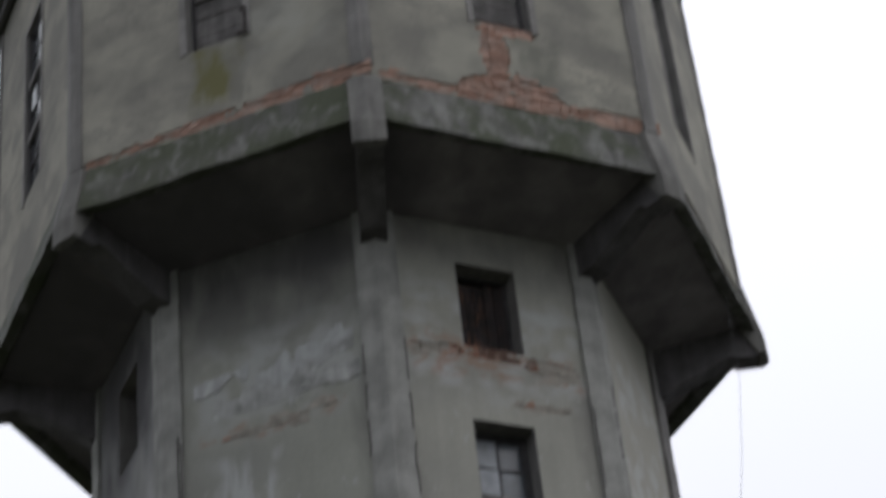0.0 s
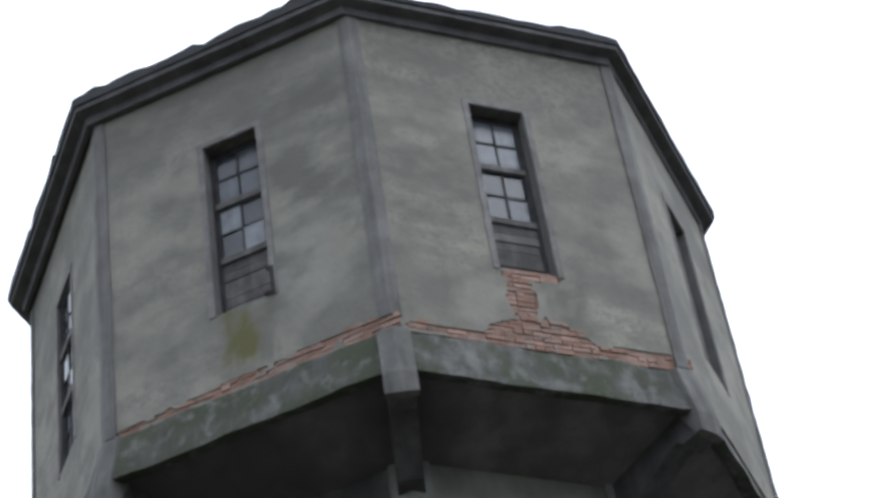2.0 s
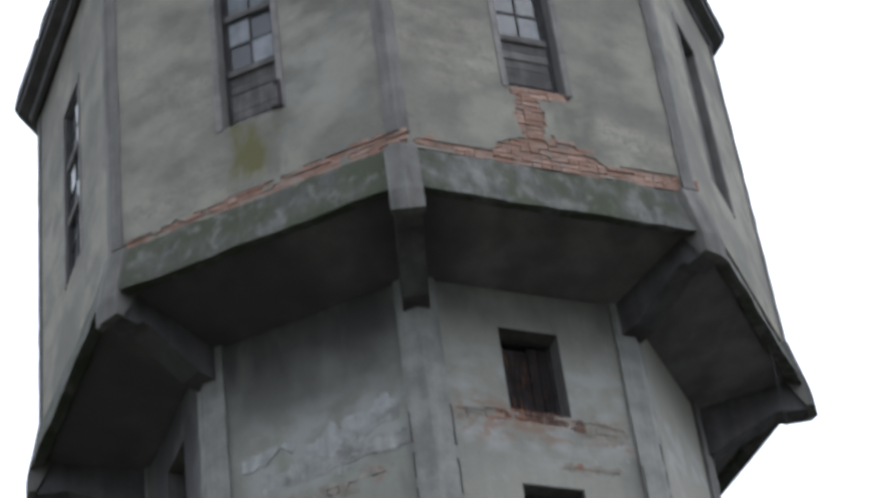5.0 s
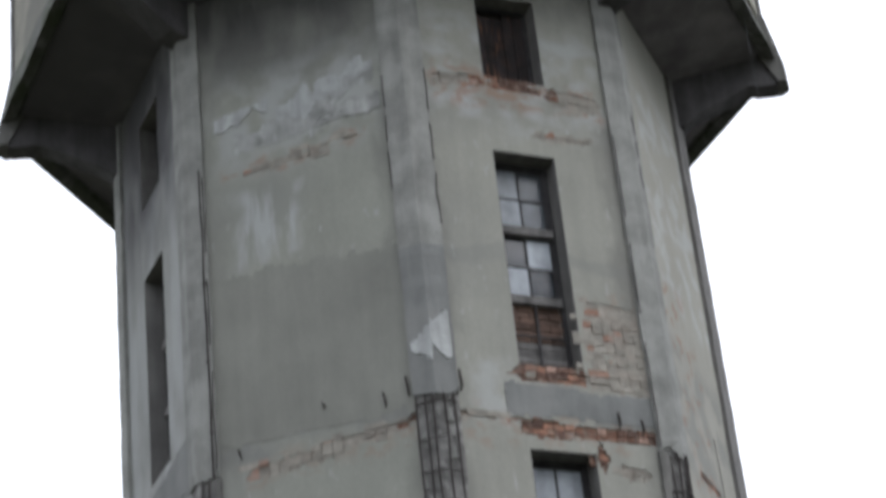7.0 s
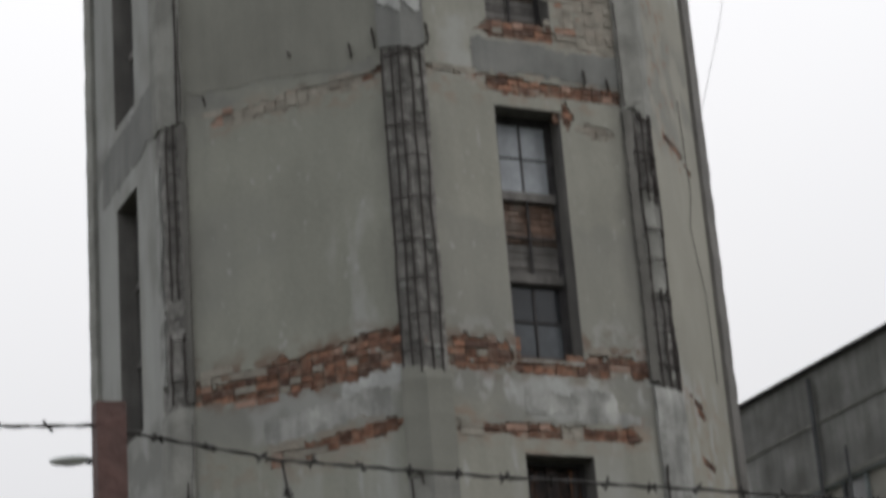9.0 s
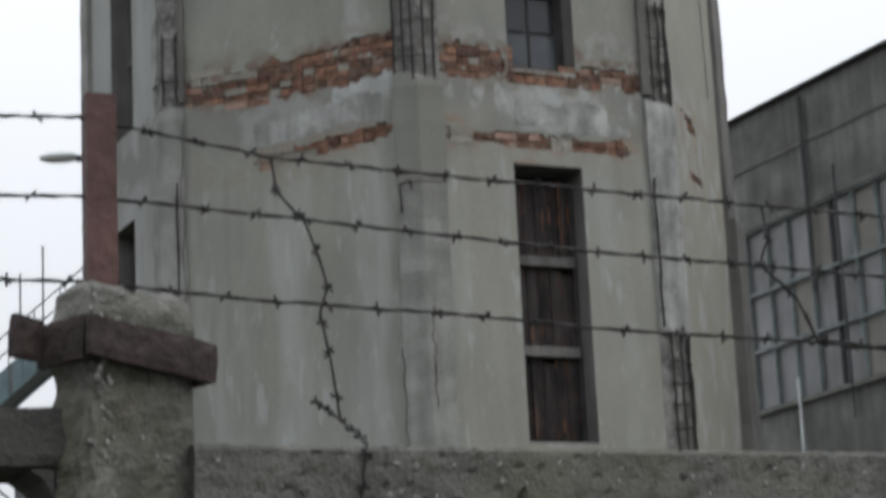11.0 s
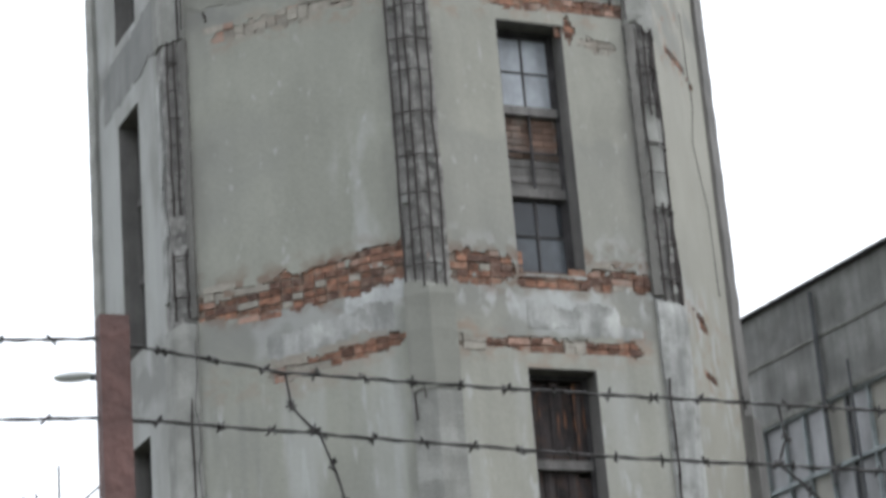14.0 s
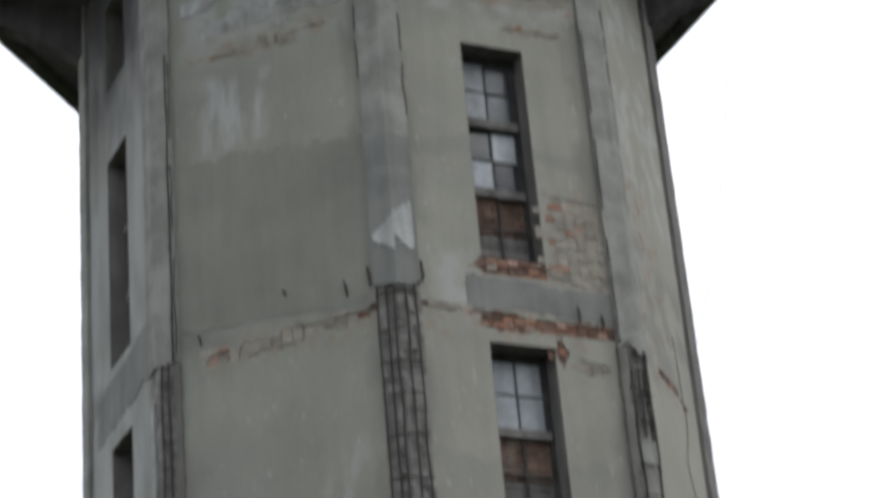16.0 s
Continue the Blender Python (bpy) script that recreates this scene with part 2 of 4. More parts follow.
CONCRETE = mat("weathered_concrete", (0.2, 0.201, 0.187), 0.2, 3.4, 0.95, 0.5, 0.15, (0.25, 0.252, 0.238), 0.45, 3.4)
CONCRETE_RAW = mat("broken_concrete", (0.15, 0.146, 0.138), 0.45, 6.0, 0.95, 1.0, 0.0, (0.30, 0.295, 0.28), 0.8, 9.0)
SURROUND = mat("worn_window_surround", (0.172, 0.166, 0.158), 0.25, 4.0, 0.95, 0.4, 0.15, (0.12, 0.115, 0.108), 0.7, 3.0)
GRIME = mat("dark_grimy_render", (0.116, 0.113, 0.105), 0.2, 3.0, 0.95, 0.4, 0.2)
EAVE = mat("weathered_eave_boards", (0.115, 0.113, 0.115), 0.25, 3.0, 0.9, 0.4, 0.1)
CEMENT = mat("grey_cement_plaster", (0.182, 0.183, 0.162), 0.12, 1.5, 0.95, 0.2, 0.05)
CEMENT_GREY = mat("bluish_grey_cement", (0.155, 0.158, 0.152), 0.15, 2.2, 0.95, 0.25, 0.1, (0.2, 0.2, 0.19), 0.6, 2.0)
LIME = mat("pale_lime_plaster", (0.32, 0.328, 0.322), 0.2, 3.0, 0.95, 0.5, 0.2, (0.19, 0.192, 0.183), 0.95, 3.0)
LIME_GREY = mat("worn_lime_on_concrete", (0.262, 0.265, 0.255), 0.25, 4.0, 0.95, 0.5, 0.25, (0.165, 0.167, 0.158), 0.95, 4.5)
MOSSY = mat("mossy_concrete", (0.09, 0.089, 0.083), 0.35, 2.5, 0.95, 0.5, 0.35, (0.045, 0.053, 0.031), 0.9, 1.4, regions=((-9, 0.4, 17, 21, 0.3, (0.056, 0.058, 0.046), 0.7, 1.1, 0.3, 0.6, 1.0), (-9, 9, 17, 21, 0.2, (0.042, 0.05, 0.028), 0.75, 1.8, 0.44, 0.62, 0.9), (-9, 9, 17, 21, 0.2, (0.05, 0.056, 0.035), 0.5, 7.0, 0.5, 0.62, 0.6), (-9, 9, 17, 21, 0.2, (0.19, 0.19, 0.182), 0.45, 5.0, 0.54, 0.68, 0.7)))
# first region paints shade over the left half; the second is sooty blotches
SOFFIT = mat("sooty_concrete_shaded_left", (0.178, 0.166, 0.168), 0.25, 1.5, 0.95, 0.3, regions=((-6, 0.6, 17, 20, 0.3, (0.055, 0.052, 0.058), 0.75, 0.7, 0.2, 0.55, 1.0), (-6, 6, 17, 20, 0.3, (0.08, 0.075, 0.08), 0.5, 1.8, 0.46, 0.64, 1.0)))
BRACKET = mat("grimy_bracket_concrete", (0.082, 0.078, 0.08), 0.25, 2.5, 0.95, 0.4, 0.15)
PIER = mat("dark_grey_concrete", (0.138, 0.134, 0.127), 0.2, 2.6, 0.95, 0.4, 0.2)
MORTAR = mat("old_mortar", (0.15, 0.122, 0.101), 0.4, 8.0, 0.95, 0.6)
BRICK = mat("red_brick", (0.165, 0.086, 0.058), 0.55, 11.0, 0.9, 0.8, 0.0, (0.215, 0.165, 0.13), 0.7, 13.0, rand=0.5, other=(0.072, 0.044, 0.036))
BRICK_WASHED = mat("limewashed_brick", (0.225, 0.21, 0.182), 0.25, 7.0, 0.92, 0.6, 0.0, (0.21, 0.155, 0.125), 0.25, 5.0, rand=0.15)
BRICK_PALE = mat("pale_salmon_brick", (0.255, 0.168, 0.132), 0.3, 7.0, 0.9, 0.6, 0.0, (0.25, 0.205, 0.175), 0.8, 5.0, rand=0.2, other=(0.22, 0.12, 0.085))
MORTAR_PALE = mat("pale_pinkish_mortar", (0.245, 0.178, 0.145), 0.3, 8.0, 0.95, 0.6)
BRICK_DULL = mat("dull_brown_brick", (0.105, 0.068, 0.052), 0.3, 5.0, 0.9, 0.6, 0.0, (0.16, 0.14, 0.125), 0.8, 2.0, rand=0.3)
RUST = mat("rusty_steel", (0.037, 0.026, 0.024), 0.45, 14.0, 0.75, 0.5, metal=0.2)
REBAR = mat("dark_rusted_rebar", (0.038, 0.032, 0.03), 0.4, 20.0, 0.8, 0.4, metal=0.2)
RED_PAINT = mat("faded_red_oxide_paint", (0.078, 0.042, 0.037), 0.3, 9.0, 0.7, 0.3)
WOOD_DARK = mat("dark_weathered_boards", (0.017, 0.014, 0.014), 0.45, 3.0, 0.9, 0.5, 0.5, (0.06, 0.034, 0.022), 0.35, 9.0, rand=0.4, regions=((-1, 1, 0, 18, 0.1, (0.15, 0.068, 0.034), 0.75, 16.0, 0.6, 0.68, 0.14), (-1, 1, 0, 18, 0.1, (0.06, 0.055, 0.052), 0.6, 12.0, 0.56, 0.66, 0.1)))
WOOD_GREY = mat("grey_weathered_boards", (0.105, 0.10, 0.096), 0.35, 3.0, 0.9, 0.5, 0.3, rand=0.25)
FRAME = mat("worn_window_frame", (0.038, 0.036, 0.037), 0.4, 6.0, 0.85, 0.4, 0.2)
ROOFING = mat("black_roofing_felt", (0.05, 0.05, 0.052), 0.3, 2.0, 0.9, 0.5)
FENCE = mat("coarse_aggregate_concrete", (0.108, 0.107, 0.096), 0.26, 18.0, 0.97, 0.45, 0.0, (0.062, 0.061, 0.052), 0.85, 48.0, fine=110, regions=((-3, 3, 0, 3, 0.1, (0.15, 0.149, 0.135), 0.5, 5.0, 0.5, 0.66, 1.0), (-3, 3, 0, 3, 0.1, (0.10, 0.094, 0.07), 0.6, 3.5, 0.5, 0.66, 0.6), (-3, 3, 0, 3, 0.1, (0.06, 0.056, 0.044), 0.7, 16.0, 0.6, 0.68, 1.0)))
POST_CONCRETE = mat("mossy_aggregate_concrete", (0.104, 0.104, 0.089), 0.26, 18.0, 0.97, 0.5, 0.0, (0.056, 0.055, 0.045), 0.85, 40.0, fine=110, regions=((-3, 3, 0, 3, 0.1, (0.16, 0.157, 0.14), 0.6, 6.0, 0.52, 0.66, 1.0), (-3, 3, 0, 3, 0.1, (0.078, 0.07, 0.046), 0.6, 4.0, 0.5, 0.66, 0.5), (-3, 3, 2.40, 2.6, 0.02, (0.19, 0.188, 0.172), 0.6, 4.0, 0.3, 0.5, 1.0)))
# fence concrete with the left bay's shade put into its colour
FENCE_SHADED = mat("shaded_concrete", (0.056, 0.055, 0.051), 0.3, 7.0, 0.97, 0.5, 0.0, (0.055, 0.053, 0.046), 0.8, 30.0, fine=90)
PEBBLE_GREY = mat("grey_pebble", (0.15, 0.146, 0.135), 0.25, 40.0, 0.8, 0.3, rand=0.45)
PEBBLE = mat("white_pebble", (0.27, 0.268, 0.257), 0.2, 40.0, 0.7, 0.3, rand=0.3)
WIRE = mat("barbed_wire_steel", (0.03, 0.028, 0.027), 0.3, 30.0, 0.6, 0.2, metal=0.5)
HALL = mat("grey_hall_concrete", (0.225, 0.226, 0.218), 0.3, 1.4, 0.95, 0.35, 0.15, (0.10, 0.098, 0.09), 0.75, 0.9)
HALL_FRAME = mat("pale_grey_steel_bars", (0.24, 0.27, 0.275), 0.25, 6.0, 0.6, 0.2)
HALL_PANE = mat("dusty_wired_glass", (0.22, 0.222, 0.228), 0.25, 1.4, 0.35, 0.05, 0.1, rand=0.25, spec=0.5)
HALL_PALE = mat("pale_patched_panel", (0.32, 0.31, 0.28), 0.15, 2.0, 0.8, 0.1)
STEEL_BLUE = mat("blue_grey_sheet_steel", (0.13, 0.18, 0.19), 0.2, 1.5, 0.7, 0.2, 0.1)
STEEL_DARK = mat("dark_structural_steel", (0.10, 0.105, 0.11), 0.25, 3.0, 0.7, 0.2)
LAMP_GREY = mat("pale_lamp_housing", (0.75, 0.77, 0.78), 0.08, 4.0, 0.5, 0.0)
GROUND = mat("gravel_and_grass", (0.06, 0.06, 0.045), 0.4, 0.6, 0.98, 0.6, 0.0, (0.06, 0.08, 0.03), 0.8, 0.15)


def glass(name, col, rough, trans):
    m = mat(name, col, 0.2, 5.0, rough, 0.04, 0.15, rand=0.35, spec=0.25, fine=9)
    m.node_tree.nodes["Principled BSDF"].inputs["Transmission Weight"].default_value = trans
    return m


GLASS = glass("dusty_window_glass", (0.105, 0.117, 0.13), 0.18, 0.25)
GLASS_PALE = glass("milky_window_pane", (0.25, 0.27, 0.29), 0.3, 0.1)
# white base colour stands in for sky reflected at a grazing angle
GLASS_SKY = glass("sky_white_pane", (0.8, 0.82, 0.83), 0.3, 0.0)
GLASS_DARK = glass("clear_dark_glass", (0.06, 0.067, 0.076), 0.03, 0.5)

# ---- mesh helpers ----
def mesh(name, verts, faces):
    me = bpy.data.meshes.new(name)
    me.from_pydata([tuple(map(float, v)) for v in verts], [], [tuple(map(int, f)) for f in faces])
    me.update()
    return me


def put(name, me, material, parent=None, m=None, label=""):
    """One mesh object, under parent if given, at the local pose m."""
    ob = new(name, me)
    if material and not me.materials:
        me.materials.append(material)
    if parent:
        ob.parent = parent
    if m is not None:
        ob.matrix_basis = m
    if label:
        tagged(ob, label)
    return ob


def thing(name, label, category, group="", kind="", m=None):
    ob = new(name)
    if m is not None:
        ob.matrix_basis = m
    return tagged(ob, label, category, group, kind)


def boxes(*bs):
    v, f = [], []
    for x0, x1, y0, y1, z0, z1 in bs:
        k = len(v)
        v += [(x0, y0, z0), (x1, y0, z0), (x1, y1, z0), (x0, y1, z0), (x0, y0, z1), (x1, y0, z1), (x1, y1, z1), (x0, y1, z1)]
        f += [tuple(k + i for i in q) for q in ((3, 2, 1, 0), (4, 5, 6, 7), (0, 1, 5, 4), (1, 2, 6, 5), (2, 3, 7, 6), (3, 0, 4, 7))]
    return v, f


def box(name, *bs):
    return mesh(name, *boxes(*bs))


def prism(name, rings):
    """Closed solid through a stack of rings, each a list of points."""
    v = [p for r in rings for p in r]
    n = len(rings[0])
    f = [(k * n + i, k * n + (i + 1) % n, (k + 1) * n + (i + 1) % n, (k + 1) * n + i) for k in range(len(rings) - 1) for i in range(n)]
    f += [tuple(reversed(range(n))), tuple(range((len(rings) - 1) * n, len(rings) * n))]
    return mesh(name, v, f)


def tube(name, pts, r, sides=6):
    pts = [Vector(p) for p in pts]
    v, f = [], []
    for i, p in enumerate(pts):
        d = (pts[min(i + 1, len(pts) - 1)] - pts[max(i - 1, 0)]).normalized()
        a = d.cross(Vector((0, 0, 1)) if abs(d.z) < 0.9 else Vector((1, 0, 0))).normalized()
        b = d.cross(a)
        v += [p + r * (math.cos(2 * math.pi * k / sides) * a + math.sin(2 * math.pi * k / sides) * b) for k in range(sides)]
    n = sides
    for i in range(len(pts) - 1):
        f += [(i * n + k, i * n + (k + 1) % n, (i + 1) * n + (k + 1) % n, (i + 1) * n + k) for k in range(n)]
    f += [tuple(reversed(range(n))), tuple(range((len(pts) - 1) * n, len(pts) * n))]
    return mesh(name, v, f)


def rough_box(name, b, step, amp, freq=14.0, seed=0.0, taper=None):
    """A box of small faces with a worn, lumpy skin."""
    x0, x1, y0, y1, z0, z1 = b
    bm = bmesh.new()
    nx, ny, nz = (max(1, round((q - p) / step)) for p, q in ((x0, x1), (y0, y1), (z0, z1)))
    made = {}
    def vert(i, j, k):
        if (i, j, k) not in made:
            made[i, j, k] = bm.verts.new((x0 + (x1 - x0) * i / nx, y0 + (y1 - y0) * j / ny, z0 + (z1 - z0) * k / nz))
        return made[i, j, k]
    for i in range(nx):
        for j in range(ny):
            for k, fl in ((0, 1), (nz, 0)):
                q = [vert(i, j, k), vert(i + 1, j, k), vert(i + 1, j + 1, k), vert(i, j + 1, k)]
                bm.faces.new(q[::-1] if fl else q)
    for i in range(nx):
        for k in range(nz):
            for j, fl in ((0, 0), (ny, 1)):
                q = [vert(i, j, k), vert(i + 1, j, k), vert(i + 1, j, k + 1), vert(i, j, k + 1)]
                bm.faces.new(q[::-1] if fl else q)
    for j in range(ny):
        for k in range(nz):
            for i, fl in ((0, 1), (nx, 0)):
                q = [vert(i, j, k), vert(i, j + 1, k), vert(i, j + 1, k + 1), vert(i, j, k + 1)]
                bm.faces.new(q[::-1] if fl else q)
    c = Vector(((x0 + x1) / 2, (y0 + y1) / 2, (z0 + z1) / 2))
    for (i, j, k), w in made.items():
        edge = (i in (0, nx)) + (j in (0, ny)) + (k in (0, nz))
        s = Vector((i == nx, j == ny, k == nz)) - Vector((i == 0, j == 0, k == 0))
        p = w.co.copy()
        d = noise.noise(p * freq + Vector((seed, 0, 0))) + 0.6 * noise.noise(p * freq * 2.7)
        w.co = p + s * (amp * d) - s * amp * (0.9 if edge > 1 else 0)
        if taper:
            w.co = taper(w.co)
    me = bpy.data.meshes.new(name)
    bm.to_mesh(me)
    bm.free()
    return me


# ---- ground ----
gv, gf = [], []
NG = 60
for i in range(NG + 1):
    for j in range(NG + 1):
        x, y = ((2 * k / NG - 1) ** 3 * 1500 for k in (i, j))
        gv.append((x, y, 0.0 if max(abs(x), abs(y)) < 60 else 0.3 * noise.noise((x * 0.02, y * 0.02, 0))))
gf = [(i * (NG + 1) + j, (i + 1) * (NG + 1) + j, (i + 1) * (NG + 1) + j + 1, i * (NG + 1) + j + 1) for i in range(NG) for j in range(NG)]
tagged(put("ground", mesh("ground", gv, gf), GROUND), "gravel yard with patchy grass reaching the horizon", "ground", kind="structure")

# ---- water tower ----
TURN = 1.952
AP, APD = 3.40, 4.655
T8 = math.tan(math.pi / 8)
C8 = math.cos(math.pi / 8)
tower = thing("water_tower", "octagonal concrete and brick water tower with peeling plaster", "water tower", m=pose(0, 0, 0, 0, 0, TURN))
FACES = [22.5 + 45 * k for k in range(-4, 4)]
SHAFT_TOP = 18.3
STOREYS = [(16.39, 17.62), (12.66, 15.41), (8.82, 11.66), (4.98, 7.82), (1.15, 3.94)]
HW = 0.39
DRUM_WIN = (20.40, 23.36)


def inside(patch, u, z, seed):
    u0, u1, b0, b1, t0, t1, wob, *blunt = patch
    if not u0 <= u <= u1:
        return False
    k = (u - u0) / (u1 - u0)
    w = wob * (noise.noise((u * 3.1, z * 3.1, seed)) + 0.6 * noise.noise((u * 9, z * 9, seed + 5)))
    fade = 1.0 if blunt else min(1.0, (u - u0) / 0.12, (u1 - u) / 0.12)
    if wob >= 0.03 and not blunt and noise.noise((u * 4.5, z * 6.0, seed + 11)) + 0.5 * noise.noise((u * 11, z * 13, seed + 12)) < (-0.62 if wob > 0.055 else -0.46):
        return False
    mid = (b0 + (b1 - b0) * k + t0 + (t1 - t0) * k) / 2
    half = ((t0 + (t1 - t0) * k) - (b0 + (b1 - b0) * k)) / 2 * fade
    return abs(z - mid) < half + w


def breaks(lo, hi, marks, step):
    pts = sorted({lo, hi, *[m for m in marks if lo < m < hi]})
    out = []
    for a, b in zip(pts, pts[1:]):
        n = max(1, round((b - a) / step))
        out += [a + (b - a) * i / n for i in range(n)]
    return out + [hi]


def sheet(name, us, zs, keep, y_front, thick, jitter=0.010, relief=0.004, seed=0.0, fixed_u=(), fixed_z=()):
    """A plaster layer: kept cells of a grid, with real edges of that thickness."""
    nu, nz = len(us) - 1, len(zs) - 1
    used, verts, faces = {}, [], []
    def vid(i, j, back):
        if (i, j, back) not in used:
            u, z = us[i], zs[j]
            if us[i] not in fixed_u:
                u += jitter * noise.noise((us[i] * 31, zs[j] * 31, seed)) * 1.6
            if zs[j] not in fixed_z:
                z += jitter * noise.noise((us[i] * 27, zs[j] * 27, seed + 9)) * 1.6
            y = -y_front - relief * noise.noise((us[i] * 1.3, zs[j] * 1.3, seed + 3))
            used[i, j, back] = len(verts)
            verts.append((u, y + (thick if back else 0), z))
        return used[i, j, back]
    for i in range(nu):
        for j in range(nz):
            if not keep[i][j]:
                continue
            faces.append((vid(i, j, 0), vid(i + 1, j, 0), vid(i + 1, j + 1, 0), vid(i, j + 1, 0)))
            for di, dj, a, b in ((-1, 0, (i, j + 1), (i, j)), (1, 0, (i + 1, j), (i + 1, j + 1)), (0, -1, (i, j), (i + 1, j)), (0, 1, (i + 1, j + 1), (i, j + 1))):
                p, q = i + di, j + dj
                if not (0 <= p < nu and 0 <= q < nz and keep[p][q]):
                    faces.append((vid(*b, 0), vid(*a, 0), vid(*a, 1), vid(*b, 1)))
    return mesh(name, verts, faces)


def face_wall(fa, ap, z0, z1, wins, hw, exposed, seed, plaster, half, cell, core=MORTAR, du=0.0):
    """One face: masonry core with window openings, plaster on it, bricks where the plaster has fallen."""
    m = pose(0, 0, 0, 0, 0, fa)
    s = ap * T8
    yi, yo = -(ap - 0.42), -(ap - 0.022)
    bs = []
    if wins:
        bs += [(-s, du - hw, yo, yi, z0, z1), (du + hw, s, yo, yi, z0, z1)]
        zz = z0
        for b, t in sorted(wins):
            bs.append((du - hw, du + hw, yo, yi, zz, b))
            zz = t
        bs.append((du - hw, du + hw, yo, yi, zz, z1))
    else:
        bs.append((-s, s, yo, yi, z0, z1))
    wall = put("wall", box("wall", *bs), core, tower, m)
    def out(u, z):
        return any(inside(p, u, z, seed) for p in exposed)
    marks_u = (du - hw, du + hw) if wins else ()
    marks_z = [q for w in wins for q in w]
    us, zs = breaks(-half, half, marks_u, cell), breaks(z0, z1, marks_z, cell)
    keep = []
    for i in range(len(us) - 1):
        u = (us[i] + us[i + 1]) / 2
        keep.append([not (wins and abs(u - du) < hw and any(b < (zs[j] + zs[j + 1]) / 2 < t for b, t in wins)) and not out(u, (zs[j] + zs[j + 1]) / 2) for j in range(len(zs) - 1)])
    put("plaster", sheet("plaster", us, zs, keep, ap, 0.022, seed=seed, fixed_u={-half, half, *marks_u}, fixed_z=set(marks_z)), plaster, wall)
    return wall, out


# fallen plaster on each face: (from, to, bottom at from, at to, top at from, at to, unevenness)
BARE = {
    22.5: [(-1.3, -0.40, 8.66, 8.66, 8.98, 9.05, 0.085), (-0.46, 0.46, 8.65, 8.65, 8.80, 8.80, 0.01), (0.38, 1.3, 8.66, 8.68, 8.96, 8.86, 0.07),
           (-1.3, 1.0, 8.02, 7.96, 8.14, 8.12, 0.028), (-0.5, 0.5, 12.48, 12.47, 12.66, 12.64, 0.028), (0.4, 1.3, 12.46, 12.40, 12.62, 12.47, 0.028), (-0.52, 0.24, 11.83, 11.80, 12.01, 11.98, 0.028), (0.12, 1.3, 11.83, 11.80, 11.97, 11.99, 0.028), (-1.3, -0.4, 11.98, 11.96, 12.04, 12.03, 0.02), (0.38, 0.56, 11.38, 11.38, 11.85, 11.85, 0.028), (0.56, 1.05, 11.42, 11.36, 11.58, 11.50, 0.028),
           (-1.1, -0.36, 16.26, 16.24, 16.38, 16.42, 0.028), (-0.4, 0.4, 16.27, 16.25, 16.38, 16.38, 0.02), (0.34, 1.12, 16.14, 16.10, 16.38, 16.34, 0.028), (0.12, 0.9, 15.62, 15.64, 15.73, 15.73, 0.028),
           (0.42, 1.3, 12.55, 12.48, 13.62, 13.45, 0.075)],
    -22.5: [(-0.75, 0.8, 15.56, 15.62, 15.63, 15.74, 0.04), (-1.3, 1.3, 8.70, 8.62, 8.97, 9.10, 0.085), (0.40, 1.3, 8.9, 8.9, 9.06, 9.24, 0.08), (-0.85, 1.3, 11.76, 11.88, 11.90, 12.06, 0.05), (-0.4, 1.15, 7.89, 8.07, 8.05, 8.23, 0.02)],
    67.5: [(-0.6, 0.66, 11.84, 11.74, 11.93, 11.82, 0.02), (-0.57, -0.08, 8.60, 8.55, 8.80, 8.68, 0.02), (-0.5, 0.2, 8.0, 8.0, 8.10, 8.07, 0.02)],
}
# stretches where thin limewash still clings to the bricks
WASHED = {22.5: [(0.1, 0.95, 15.5, 15.8), (-1.3, -0.95, 7.9, 8.2), (0.1, 0.3, 7.9, 8.2), (0.42, 1.3, 12.42, 13.7), (0.56, 1.1, 11.3, 11.7), (0.45, 1.0, 8.86, 9.1), (-1.3, -0.4, 11.9, 12.1), (0.5, 1.2, 15.9, 16.6), (-1.1, -0.6, 16.0, 16.6)], -22.5: [(-0.8, 0.8, 15.4, 15.9), (-1.0, 0.95, 11.6, 12.2), (-1.2, -0.3, 8.88, 9.2), (-0.5, 0.05, 7.8, 8.2)]}
BARE_DRUM = {
    22.5: [(-1.80, 1.84, 19.14, 19.13, 19.27, 19.36, 0.028), (-0.75, 0.05, 19.2, 19.2, 19.36, 19.76, 0.028), (0.0, 0.85, 19.2, 19.2, 19.76, 19.32, 0.028),
           (-0.36, 0.08, 19.5, 19.5, 20.36, 20.36, 0.029), (-0.40, 0.50, 20.24, 20.29, 20.40, 20.40, 0.02)],
    -22.5: [(-1.85, -0.65, 19.14, 19.14, 19.20, 19.27, 0.05), (-0.95, 1.86, 19.14, 19.13, 19.26, 19.40, 0.036)],
}
WALLS = {}
for fa in FACES:
    near = -70 < fa < 70
    wins = STOREYS if fa in (22.5, -67.5, 112.5, -157.5) else []
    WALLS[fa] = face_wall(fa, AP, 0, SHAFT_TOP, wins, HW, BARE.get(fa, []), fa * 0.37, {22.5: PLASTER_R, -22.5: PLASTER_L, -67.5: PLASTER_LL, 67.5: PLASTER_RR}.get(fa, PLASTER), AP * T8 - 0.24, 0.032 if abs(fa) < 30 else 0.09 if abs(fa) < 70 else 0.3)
# the windows of two drum faces stand a little off the middle
DRUM_SHIFT = {-22.5: 0.055, 22.5: 0.025}
DRUMS = {}
